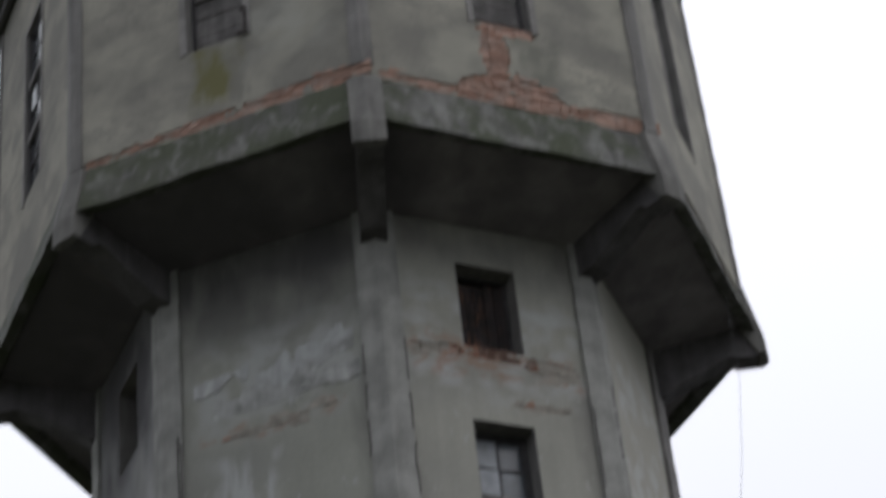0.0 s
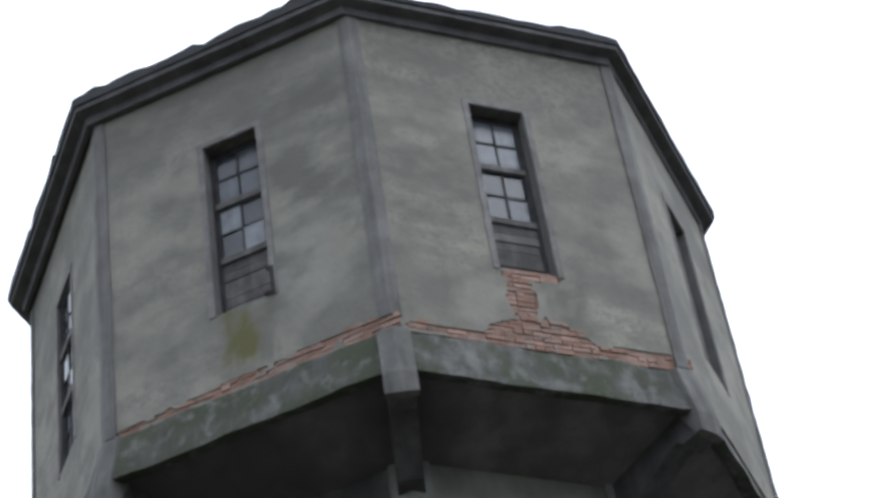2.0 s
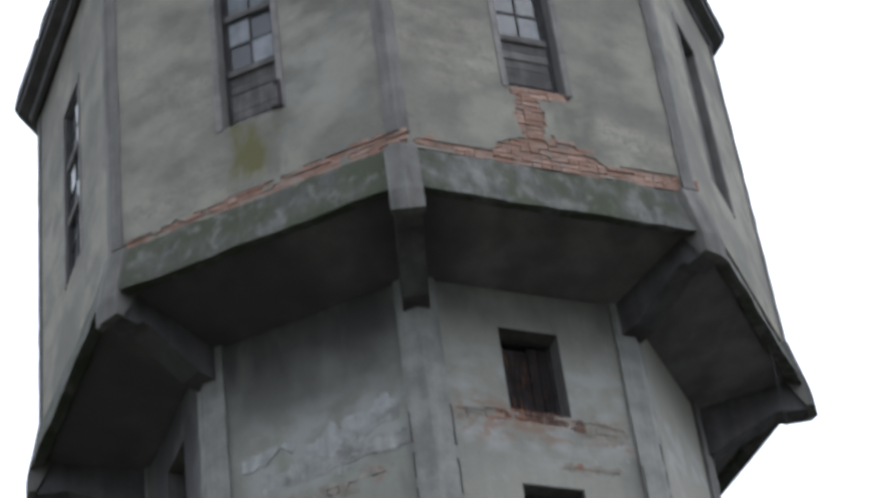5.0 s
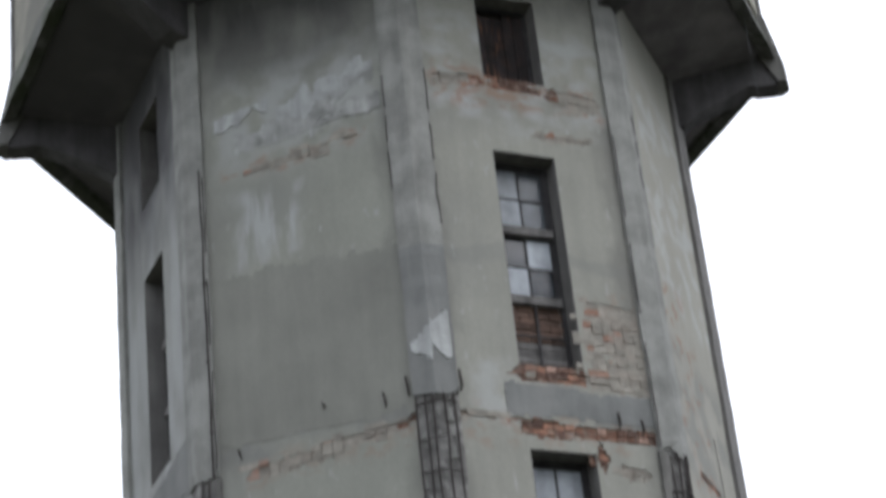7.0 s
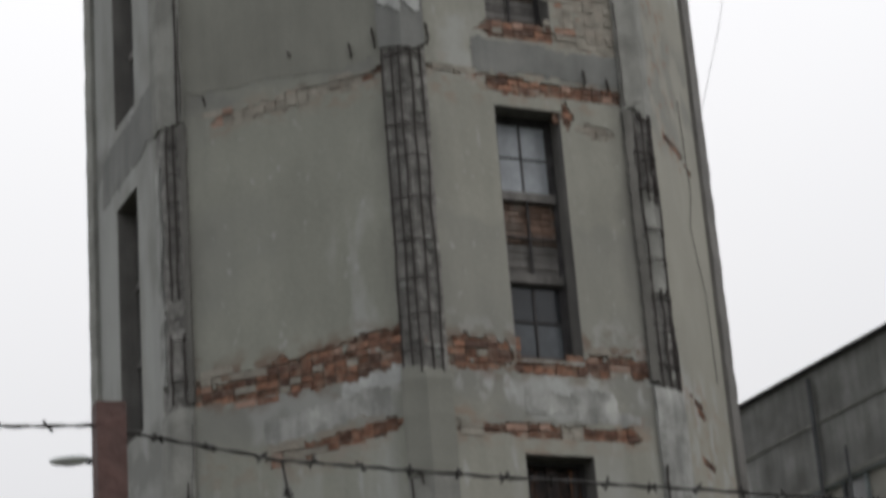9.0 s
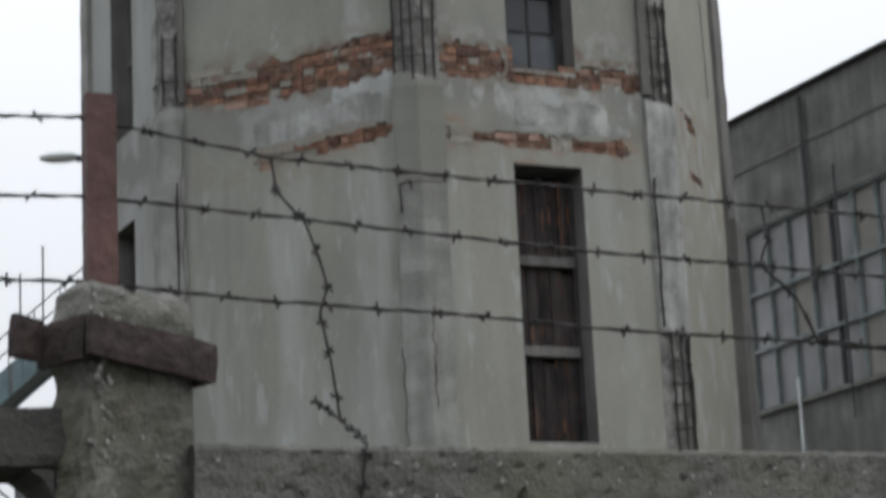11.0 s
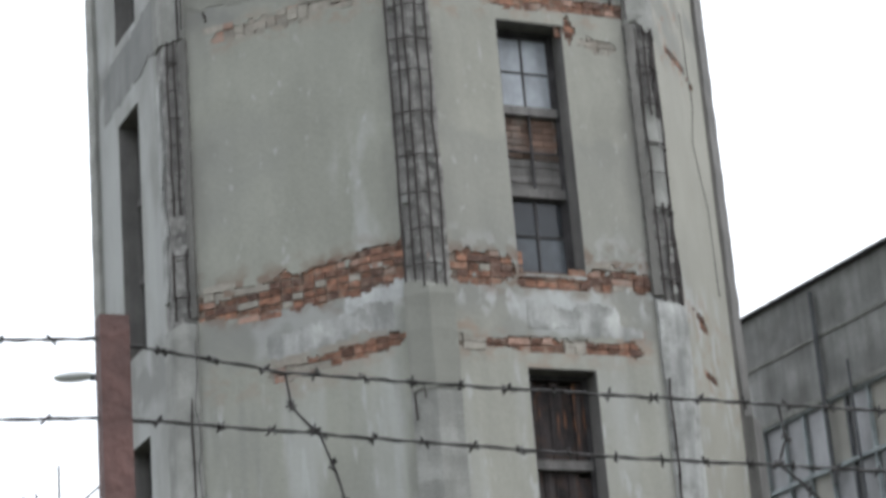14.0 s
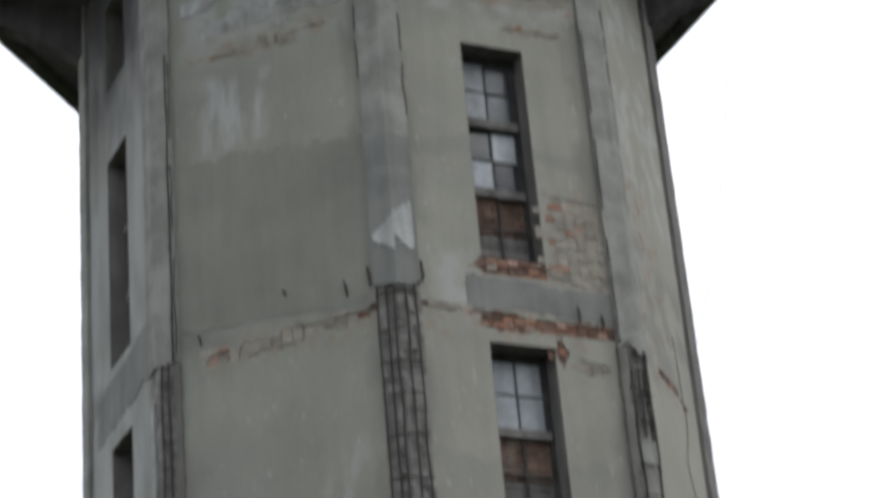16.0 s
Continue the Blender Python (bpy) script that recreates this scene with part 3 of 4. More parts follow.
for fa in FACES:
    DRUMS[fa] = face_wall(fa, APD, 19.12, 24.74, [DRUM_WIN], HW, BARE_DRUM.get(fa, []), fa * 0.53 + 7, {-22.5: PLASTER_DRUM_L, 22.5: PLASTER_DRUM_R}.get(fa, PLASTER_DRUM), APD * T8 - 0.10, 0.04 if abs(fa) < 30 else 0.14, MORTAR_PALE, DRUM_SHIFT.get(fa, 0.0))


# corner pilasters: stacked lengths of angle section, sunk where the concrete has burst off
def angle_ring(ap, ws, proud, z, dz=(0, 0, 0, 0, 0), inner=0.3):
    """Section across a corner, seen in the corner's own frame (outward is -y)."""
    pts = []
    for sgn, w in zip((-1, 1), ws):
        a = sgn * math.pi / 8
        nx, ny = math.sin(a), -math.cos(a)
        tx, ty = math.cos(a), math.sin(a)
        u = -sgn * (ap * T8 - w)
        pts.append(((nx * (ap + proud) + tx * u, ny * (ap + proud) + ty * u), (nx * (ap - 0.04) + tx * u, ny * (ap - 0.04) + ty * u)))
    (lo, li), (ro, ri) = pts
    tip = (0, -(ap + proud) / C8)
    half = [((lo[0] + tip[0]) / 2, (lo[1] + tip[1]) / 2), ((ro[0] + tip[0]) / 2, (ro[1] + tip[1]) / 2)]
    return [(*lo, z + dz[0]), (*half[0], z + dz[1]), (*tip, z + dz[2]), (*half[1], z + dz[3]), (*ro, z + dz[4]), (*ri, z), (0, -(ap - inner) / C8, z), (*li, z)]


def pilaster(ang, ap, w, lengths, material, name="pilaster"):
    for z0, z1, proud, mt in lengths:
        deep = [a for q in lengths if q[2] <= 0.02 for a in q[:2]]
        torn = [0.07 if e in deep and proud > 0.02 else 0.0 for e in (z0, z1)]
        if len(lengths) > 2 and proud <= 0.02:
            z0, z1 = z0 - 0.2, z1 + 0.2
        n = max(4, round((z1 - z0) / 0.13))
        rings = []
        for k in range(n + 1):
            z = z0 + (z1 - z0) * k / n
            ws = [w + 0.012 * noise.noise((ang + q, z * 1.7, 1)) + 0.012 * noise.noise((ang + q, z * 5, 2)) + 0.008 * noise.noise((ang + q, z * 13, 4)) for q in (0, 9)]
            tear = torn[0] if k == 0 else torn[1] if k == n else 0.0
            dz = [tear * 1.8 * noise.noise((ang + q * 3.7, z0 + k * 2.3, 7)) for q in range(5)]
            rings.append(angle_ring(ap, ws, (proud + 0.012 * noise.noise((ang, z * 4, 6))) * (0.75 if tear else 1.0), z, dz))
        put(name, prism(name, rings), mt or material, tower, pose(0, 0, 0, 0, 0, ang))


for k in range(-4, 4):
    ang = 45 * k
    if k == 0:
        ls = [(0, 7.55, 0.05, None), (7.55, 8.66, 0.06, CEMENT), (8.66, 12.2, 0.004, CONCRETE_RAW), (12.2, 14.02, 0.05, CEMENT_GREY), (14.02, 18.28, 0.05, None)]
    elif k == 1:
        ls = [(0, 4.9, 0.05, None), (4.9, 6.15, 0.006, CONCRETE_RAW), (6.15, 8.62, 0.05, LIME_GREY), (8.62, 9.8, 0.006, CONCRETE_RAW), (9.8, 10.65, 0.016, CONCRETE), (10.65, 11.75, 0.006, CONCRETE_RAW), (11.75, 18.28, 0.05, None)]
    elif k == -1:
        ls = [(0, 8.7, 0.05, None), (8.7, 11.9, 0.015, CONCRETE_RAW), (11.9, 18.28, 0.05, None)]
    elif k == 2:
        ls = [(0, 7.9, 0.13, None), (7.9, 18.28, 0.05, None)]
    else:
        ls = [(0, 18.28, 0.05, None)]
    pilaster(ang, AP, 0.36 if k == 2 else 0.25, ls, PIER if k == 2 else CONCRETE)
    pilaster(ang, APD, 0.14, [(19.33 if k == 0 else 19.15, 24.74, 0.025, None)], PIER)


def along(ang, u, z, y=0.0, ap=AP):
    """Point in the tower's frame beside a corner: u across it, y outward of the corner's edge."""
    sgn = 1 if u >= 0 else -1
    a = radians(ang) + sgn * math.pi / 8
    uu = -sgn * (ap * T8) + u
    return Vector((math.sin(a) * (ap + y) + math.cos(a) * uu, -math.cos(a) * (ap + y) + math.sin(a) * uu, z))


rng = random.Random(4)
def cage(ang, z0, z1, us, pitch, y=0.042):
    for u in us:
        pts = [along(ang, u + rng.uniform(-0.008, 0.008), z0 + (z1 - z0) * i / 8, y + rng.uniform(-0.01, 0.012)) for i in range(9)]
        put("rebar", tube("rebar", pts, 0.0128, 5), REBAR, tower)
    z = z0 + pitch * 0.6
    lo, hi = min(us), max(us)
    while z < z1:
        dz = rng.uniform(-0.02, 0.02)
        pts = [along(ang, lo - 0.02, z, y - 0.05), along(ang, lo - 0.015, z, y + 0.008)]
        if lo < 0 < hi:
            pts.append(along(ang, 0.0001, z + dz / 2, y + 0.012))
        pts += [along(ang, hi + 0.015, z + dz, y + 0.008), along(ang, hi + 0.02, z + dz, y - 0.05)]
        put("stirrup", tube("stirrup", pts, rng.choice((0.007, 0.009, 0.011)), 5), REBAR, tower)
        z += pitch * rng.uniform(0.85, 1.15)
    # crumbs of concrete still caught between the bars
    for k in range(int((z1 - z0) * 3) if len(us) > 2 else 0):
        a = rng.randrange(len(us) - 1)
        c = along(ang, (us[a] + us[a + 1]) / 2, rng.uniform(z0 + 0.1, z1 - 0.1), 0.018)
        h = rng.uniform(0.04, 0.13)
        put("concrete_crumb", rough_box("concrete_crumb", (-0.04, 0.04, -0.012, 0.012, -h, h), 0.02, 0.012, 22, c.z), rng.choice((CONCRETE, LIME_GREY, CONCRETE_RAW, PIER)), tower, Matrix.Translation(c) @ Matrix.Rotation(radians(ang + (22.5 if us[a] + us[a + 1] > 0 else -22.5)), 4, "Z"))


cage(0, 8.6, 12.2, (-0.22, -0.12, -0.03, 0.07, 0.18), 0.41)
cage(45, 8.6, 11.75, (-0.14, 0.15), 0.40)
cage(45, 10.7, 11.75, (-0.05, 0.03, 0.09), 0.33)
cage(45, 8.6, 9.7, (-0.04, 0.03, 0.09), 0.36)
cage(45, 4.8, 6.15, (-0.13, -0.03, 0.06, 0.16), 0.22)
cage(45, 6.2, 7.75, (-0.22,), 0.3, 0.06)
cage(-45, 9.9, 11.9, (0.05, 0.13), 0.3, 0.05)
cage(-45, 8.75, 9.5, (0.03, 0.18), 0.42, 0.045)
cage(-45, 11.9, 15.8, (0.2,), 0.9, 0.055)
cage(-45, 5.2, 7.9, (0.17,), 0.45, 0.055)

# ring under the drum, with its soffit and corner brackets
def octagon(ap, z, steps=1):
    pts = []
    for k in range(8):
        a = radians(45 * k)
        b = radians(45 * (k + 1))
        p, q = [Vector((math.sin(t) * ap / C8, -math.cos(t) * ap / C8, z)) for t in (a, b)]
        pts += [p.lerp(q, i / steps) for i in range(steps)]
    return pts


def band(name, levels, material, steps=1, wob=0.0):
    """Closed octagonal band through (apothem, height) levels; the last joins the first."""
    v, f = [], []
    for ap, z in levels:
        for p in octagon(ap, z, steps):
            d = wob * (noise.noise(p * 1.9) + 0.5 * noise.noise(p * 6))
            v.append(Vector((p.x * (1 + d * 0.15), p.y * (1 + d * 0.15), p.z + d)))
    n, m = 8 * steps, len(levels)
    f = [(i * n + k, i * n + (k + 1) % n, ((i + 1) % m) * n + (k + 1) % n, ((i + 1) % m) * n + k) for i in range(m) for k in range(n)]
    return put(name, mesh(name, v, f), material, tower)


band("ring_beam", [(4.50, 18.60), (4.64, 18.42), (4.80, 18.39), (4.785, 18.50), (4.665, 19.05), (4.64, 19.14), (4.2, 19.14)], MOSSY, 24, 0.022).location.x = -0.03
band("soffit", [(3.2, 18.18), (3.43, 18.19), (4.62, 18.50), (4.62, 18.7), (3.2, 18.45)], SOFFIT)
for k in range(-4, 4):
    ang = 45 * k
    w = 0.16
    d, foot = (0.0, 17.72) if abs(k) < 2 else (0.10, 17.50)
    prof = [(3.60, foot - 0.02), (3.74, foot), (3.92, 17.735 - d), (4.66, 18.12 - d), (4.76, 18.13 - d), (4.82, 18.06 - d / 2), (5.06, 18.07 - d / 2), (5.12, 18.16), (5.04, 18.60), (4.6, 18.64), (3.60, 18.40)]
    rings = [[(x, -r, z) for r, z in prof] for x in (-w, w)]
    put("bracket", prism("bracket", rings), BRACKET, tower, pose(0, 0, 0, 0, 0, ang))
    v = [(sx * (w + 0.04), -r, z) for sx in (-1, 1) for r, z in ((4.86, 18.46), (5.07, 18.05), (5.17, 18.05), (5.175, 18.32), (5.03, 19.10), (4.86, 19.10))]
    rings = [[p for p in v[:6]], [(0, -r, z) for r, z in ((4.88, 18.46), (5.10, 18.00), (5.235, 18.00), (5.235, 18.32), (5.08, 19.12), (4.88, 19.12))], v[6:]]
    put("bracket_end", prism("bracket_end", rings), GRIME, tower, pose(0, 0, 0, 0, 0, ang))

# roof
band("eave", [(4.5, 24.74), (4.66, 24.74), (4.66, 24.66), (4.73, 24.66), (4.75, 24.78), (4.905, 24.80), (4.915, 24.92), (4.5, 25.1)], EAVE).location.x = -0.05
rv = [(0, 0, 26.4)] + [Vector((p.x, p.y, p.z + 0.05 * noise.noise(p * 1.6) + 0.10 * max(0, noise.noise(p * 3.1) - 0.05) + 0.03 * noise.noise(p * 9))) for p in octagon(4.95, 24.96, 24)] + [p for p in octagon(4.94, 24.88, 24)]
n = 192
# overlapping felt sheets lift along the edge
for k in range(n):
    rv[1 + k] = Vector(rv[1 + k]) + Vector((0, 0, (0.17 if k >= 144 else 0.05) * ((k * 1.0 + 3 * math.sin(k * 0.7)) % 9) / 9))
rf = [(0, 1 + k, 1 + (k + 1) % n) for k in range(n)] + [(1 + k, n + 1 + k, n + 1 + (k + 1) % n, 1 + (k + 1) % n) for k in range(n)] + [tuple(n + 1 + k for k in reversed(range(n)))]
put("roof", mesh("roof", rv, rf), ROOFING, tower).location.x = -0.05


# windows
def window(fa, ap, zb, zt, cells, seed, du=0.0):
    r = random.Random(seed)
    hw = HW - 0.004
    y0, y1 = (-(ap - 0.22), -(ap - 0.30)) if ap < 4 else (-(ap - 0.16), -(ap - 0.23)) if fa != -67.5 else (-(ap - 0.03), -(ap - 0.10))
    zb, zt = zb + 0.004, zt - 0.004
    n = len(cells)
    fr = 0.055
    bars = [(-hw, -hw + fr, y0, y1, zb, zt), (hw - fr, hw, y0, y1, zb, zt), (-hw + fr, hw - fr, y0, y1, zb, zb + fr), (-hw + fr, hw - fr, y0, y1, zt - fr, zt)]
    h = (zt - zb - fr) / n
    win = put("window", box("window", *bars), FRAME, tower, pose(0, 0, 0, 0, 0, fa) @ pose(du, 0, 0), "tall three-part window with worn dark frame" if n > 1 else "short boarded window with dark frame")
    for i in range(1, n):
        z = zt - fr / 2 - h * i
        put("transom", box("transom", (-hw + fr, hw - fr, y0 - (0.05 if ap < 4 else 0.02), y1, z - 0.05, z + 0.05)), WOOD_GREY, win)
    for i, kind in enumerate(cells):
        t, b = zt - fr / 2 - h * i - 0.05, zt - fr / 2 - h * (i + 1) + 0.05
        l, rr = -hw + fr, hw - fr
        if kind[0] == "g" and kind != "grey":
            ym = (y0 + y1) / 2
            w = 0.03
            put("sash", box("sash", (l, l + w, ym - 0.024, ym + 0.02, b, t), (rr - w, rr, ym - 0.024, ym + 0.02, b, t), (l + w, rr - w, ym - 0.024, ym + 0.02, b, b + w), (l + w, rr - w, ym - 0.024, ym + 0.02, t - w, t)), FRAME, win)
            l, rr, b, t = l + w, rr - w, b + w, t - w
            put("glazing_bar", box("glazing_bar", (-0.012, 0.012, ym - 0.02, ym + 0.02, b, t)), FRAME, win)
            zm = (t + b) / 2
            put("glazing_bar", box("glazing_bar", (l, -0.013, ym - 0.018, ym + 0.018, zm - 0.012, zm + 0.012), (0.013, rr, ym - 0.018, ym + 0.018, zm - 0.012, zm + 0.012)), FRAME, win)
            for j, (p, q, c, d) in enumerate(((l, -0.014, zm + 0.013, t), (0.014, rr, zm + 0.013, t), (l, -0.014, b, zm - 0.013), (0.014, rr, b, zm - 0.013))):
                code = kind[1 + j]
                if code == "x":
                    continue
                me = box("pane", (p, q, ym - 0.002 - (0.01 if code == "p" else 0), ym + 0.003, c, d))
                put("pane", me, {"p": GLASS_PALE, "d": GLASS_DARK, "n": GLASS, "w": GLASS_SKY}[code], win)
        elif kind in ("boards", "grey"):
            vertical = kind == "boards"
            k = 5 if vertical else 6
            for j in range(k):
                if vertical:
                    bb = (l + (rr - l) * j / k + 0.004, l + (rr - l) * (j + 1) / k - 0.004, y0 + 0.01 + r.uniform(0, 0.02), y1, b, t - r.choice((0, 0, 0.02, 0.06)))
                else:
                    bb = (l, rr, y0 + 0.01 + r.uniform(0, 0.02), y1, b + (t - b) * j / k + 0.004, b + (t - b) * (j + 1) / k - 0.004)
                put("board", box("board", bb), WOOD_DARK if vertical else WOOD_GREY, win)
        elif kind == "brick":
            mid = b + (t - b) * 0.42
            put("infill", box("infill", (l, rr, y0 + 0.035, y1, b, t)), MORTAR, win)
            for j in range(4):
                put("board", box("board", (l, rr, y0 + 0.015 + r.uniform(0, 0.012), y0 + 0.034, b + (mid - b) * j / 4 + 0.004, b + (mid - b) * (j + 1) / 4 - 0.003)), WOOD_GREY, win)
            put("glazing_bar", box("glazing_bar", (-0.011, 0.011, y0 - 0.03, y0 - 0.005, b, t), (l, -0.0112, y0 - 0.028, y0 - 0.006, (b + t) / 2 - 0.01, (b + t) / 2 + 0.01), (0.0112, rr, y0 - 0.028, y0 - 0.006, (b + t) / 2 - 0.01, (b + t) / 2 + 0.01)), FRAME, win)
            z = mid + 0.01
            row = 0
            while z + 0.065 < t:
                x = l + 0.005 - (0.12 if row % 2 else 0)
                while x < rr:
                    p, q = max(x, l), min(x + 0.24, rr)
                    if q - p > 0.03:
                        put("brick", box("brick", (p, q, y0 + 0.012 + r.uniform(0, 0.012), y0 + 0.036, z, z + 0.065)), BRICK_DULL, win)
                    x += 0.25
                z += 0.077
                row += 1
    if ap > 4:
        a, w = HW + 0.002, 0.085
        put("surround", box("surround", (-a - w, -a, -(ap + 0.014), -(ap - 0.004), zb - 0.02, zt + w), (a, a + w, -(ap + 0.014), -(ap - 0.004), zb - 0.02, zt + w), (-a, a, -(ap + 0.014), -(ap - 0.004), zt + 0.006, zt + w)), SURROUND, win)
        if fa == -22.5:
            put("hinge", box("hinge", (0.36, 0.44, -(ap + 0.05), -(ap + 0.015), zb + 0.38, zb + 0.42), (0.40, 0.44, -(ap + 0.05), -(ap + 0.015), zb + 0.03, zb + 0.38), (0.30, 0.44, -(ap + 0.05), -(ap + 0.015), zb - 0.01, zb + 0.03)), REBAR, win)
    k = HW - 0.001
    put("lining", box("lining", (-k, -k + 0.006, -(ap - 0.001), y0 - 0.001, zb + 0.021, zt), (k - 0.006, k, -(ap - 0.001), y0 - 0.001, zb + 0.021, zt), (-k + 0.006, k - 0.006, -(ap - 0.001), y0 - 0.001, zt - 0.006, zt)), PIER, win)
    # deep outer sill
    put("sill", box("sill", (-hw, hw, -(ap - 0.02), y0, zb - 0.001, zb + 0.02)), CONCRETE if ap > 4 else PIER if zb < 6 else BRICK_DULL, win)


SH = [["boards"], ["gpnpn", "gdppd", "brick"], ["gpppp", "brick", "gddnn"], ["boards", "boards", "boards"], ["boards", "boards", "boards"]]
for fa in (22.5, -67.5, 112.5, -157.5):
    for (b, t), cells in zip(STOREYS, SH if fa == 22.5 else [["boards"], ["gdddd", "gdddd", "gdddd"], ["gdddd", "gdddd", "gdndd"], ["boards"] * 3, ["boards"] * 3]):
        window(fa, AP, b, t, cells, int(b * 10 + fa))
for fa in FACES:
    cells = {22.5: ["gnnnn", "gdddn", "grey"], -22.5: ["gdnnn", "gpddp", "grey"], -67.5: ["gdwdw", "gwddw", "gdddd"]}.get(fa, ["gdxdd", "gxddx", "gdddd"])
    window(fa, APD, *DRUM_WIN, cells, int(fa * 3 + 900), DRUM_SHIFT.get(fa, 0.0))


# repairs and pale areas: thin coats over the plaster
def coat(fa, ap, patch, material, label, seed, cell=0.06, proud=0.007):
    u0, u1 = patch[0], patch[1]
    z0, z1 = min(patch[2:4]) - 0.3, max(patch[4:6]) + 0.3
    us, zs = breaks(u0, u1, (), cell), breaks(z0, z1, (), cell)
    keep = [[inside(patch, (us[i] + us[i + 1]) / 2, (zs[j] + zs[j + 1]) / 2, seed) for j in range(len(zs) - 1)] for i in range(len(us) - 1)]
    put("plaster_coat", sheet("plaster_coat", us, zs, keep, ap + proud, proud + 0.002, jitter=0.016, relief=0.004, seed=seed), material, WALLS[fa][0] if ap < 4 else DRUMS[fa][0], None, label)


coat(22.5, AP, (-0.6, 1.165, 12.07, 12.02, 12.44, 12.37, 0.045, True), CEMENT_GREY, "smooth grey cement repair", 31, 0.04)
coat(-22.5, AP, (-1.165, 1.165, 12.22, 12.12, 14.35, 14.12, 0.09, True), CEMENT, "grey later plaster", 39, 0.04, 0.004)
coat(-67.5, AP, (-0.9, 1.16, 11.86, 11.98, 12.46, 12.62, 0.07, True), CEMENT_GREY, "smooth grey cement repair", 33, 0.05)
coat(22.5, AP, (-0.34, 0.72, 8.21, 8.20, 8.46, 8.50, 0.11, True), LIME_GREY, "rubbed pale lime patch", 71, 0.03, 0.004)
coat(22.5, AP, (0.62, 0.98, 8.18, 8.18, 8.30, 8.27, 0.05, True), LIME_GREY, "rubbed pale lime patch", 72, 0.03, 0.004)
coat(-22.5, AP, (-0.38, 1.02, 8.14, 8.30, 8.40, 8.56, 0.05, True), LIME_GREY, "rubbed pale lime patch", 73, 0.03, 0.004)
coat(-22.5, AP, (0.5, 1.16, 8.52, 8.58, 8.62, 8.74, 0.06, True), LIME, "pale lime patch", 74, 0.03, 0.005)
for k, patch in enumerate(((-0.75, 0.55, 15.90, 16.02, 16.12, 16.34, 0.16, True), (-0.2, 1.05, 16.15, 16.32, 16.40, 16.62, 0.17, True), (0.2, 1.1, 15.88, 16.0, 16.02, 16.16, 0.13, True), (-1.0, -0.3, 16.3, 16.4, 16.42, 16.6, 0.15, True))):
    coat(-22.5, AP, patch, LIME if k % 2 else LIME_GREY, "flaking pale limewash", 50 + k, 0.025, 0.006 + 0.002 * k)
for us, zs in ((breaks(0.40, 1.16, (), 0.1), breaks(12.3, 13.7, (), 0.1)), (breaks(0.1, 1.16, (), 0.1), breaks(15.55, 15.8, (), 0.1)), (breaks(0.3, 1.16, (), 0.1), breaks(16.05, 16.42, (), 0.1))):
    put("joint_fill", sheet("joint_fill", us, zs, [[True] * (len(zs) - 1)] * (len(us) - 1), AP - 0.0095, 0.008, 0.0, 0.002, 60), BRICK_WASHED, WALLS[22.5][0], None, "limewashed joints between bricks")
# cut-off bars sticking out of the plaster
for fa, u, z, h in ((-22.5, 0.83, 12.28, 0.09), (-22.5, 1.10, 12.36, 0.12), (-22.5, 0.12, 12.42, 0.025), (-22.5, -0.9, 12.1, 0.05), (22.5, -1.12, 12.38, 0.12), (22.5, 0.72, 12.08, 0.09), (22.5, 1.0, 12.02, 0.08)):
    put("bar_stub", tube("bar_stub", [(u, -AP + 0.01, z - h), (u + 0.01, -AP - 0.03, z - h * 0.4), (u - 0.01, -AP - 0.035, z + h)], 0.014, 5), REBAR, WALLS[fa][0])


def pilaster_patch(ang, side, u0, u1, z0, z1, material, label, seed, shape):
    """A thin torn patch on one flank of a corner pilaster."""
    fa = ang + 22.5 * side
    off = -side * AP * T8
    us, zs = breaks(off + u0, off + u1, (), 0.02), breaks(z0, z1, (), 0.025)
    keep = [[shape(((us[i] + us[i + 1]) / 2 - off - u0) / (u1 - u0), ((zs[j] + zs[j + 1]) / 2 - z0) / (z1 - z0)) for j in range(len(zs) - 1)] for i in range(len(us) - 1)]
    put("plaster_patch", sheet("plaster_patch", us, zs, keep, AP + 0.062, 0.02, 0.012, 0.002, seed), material, tower, pose(0, 0, 0, 0, 0, fa), label)


pilaster_patch(0, -1, -0.215, 0.026, 12.55, 13.0, LIME, "white lime patch", 3, lambda a, b: 0.42 - 0.3 * a < b + 0.08 * noise.noise((a * 9, b * 9, 1)) < 0.58 + 0.5 * a)
pilaster_patch(0, 1, -0.026, 0.21, 12.62, 13.2, LIME, "white lime patch", 4, lambda a, b: b > 0.28 - 0.4 * a and b < 0.74 + 0.3 * a + 0.08 * noise.noise((a * 9, b * 9, 2)))
def flank_strip(ang, side, u0, u1, z0, z1, material, seed):
    """Thick old render left standing along one flank of a burst corner."""
    off = -side * AP * T8
    us, zs = breaks(off + u0, off + u1, (), 0.02), breaks(z0, z1, (), 0.05)
    inner = 1 if abs(u0) > abs(u1) else -1
    keep = [[((us[i] + us[i + 1]) / 2 - off - u0) / (u1 - u0) * inner + (0 if inner > 0 else 1) < 0.72 + 0.5 * noise.noise((seed, zs[j] * 2.2, 1)) + 0.25 * noise.noise((seed, zs[j] * 7, 2)) for j in range(len(zs) - 1)] for i in range(len(us) - 1)]
    put("render_strip", sheet("render_strip", us, zs, keep, AP + 0.046, 0.06, 0.012, 0.004, seed), material, tower, pose(0, 0, 0, 0, 0, ang + 22.5 * side), "old render left beside the burst corner")


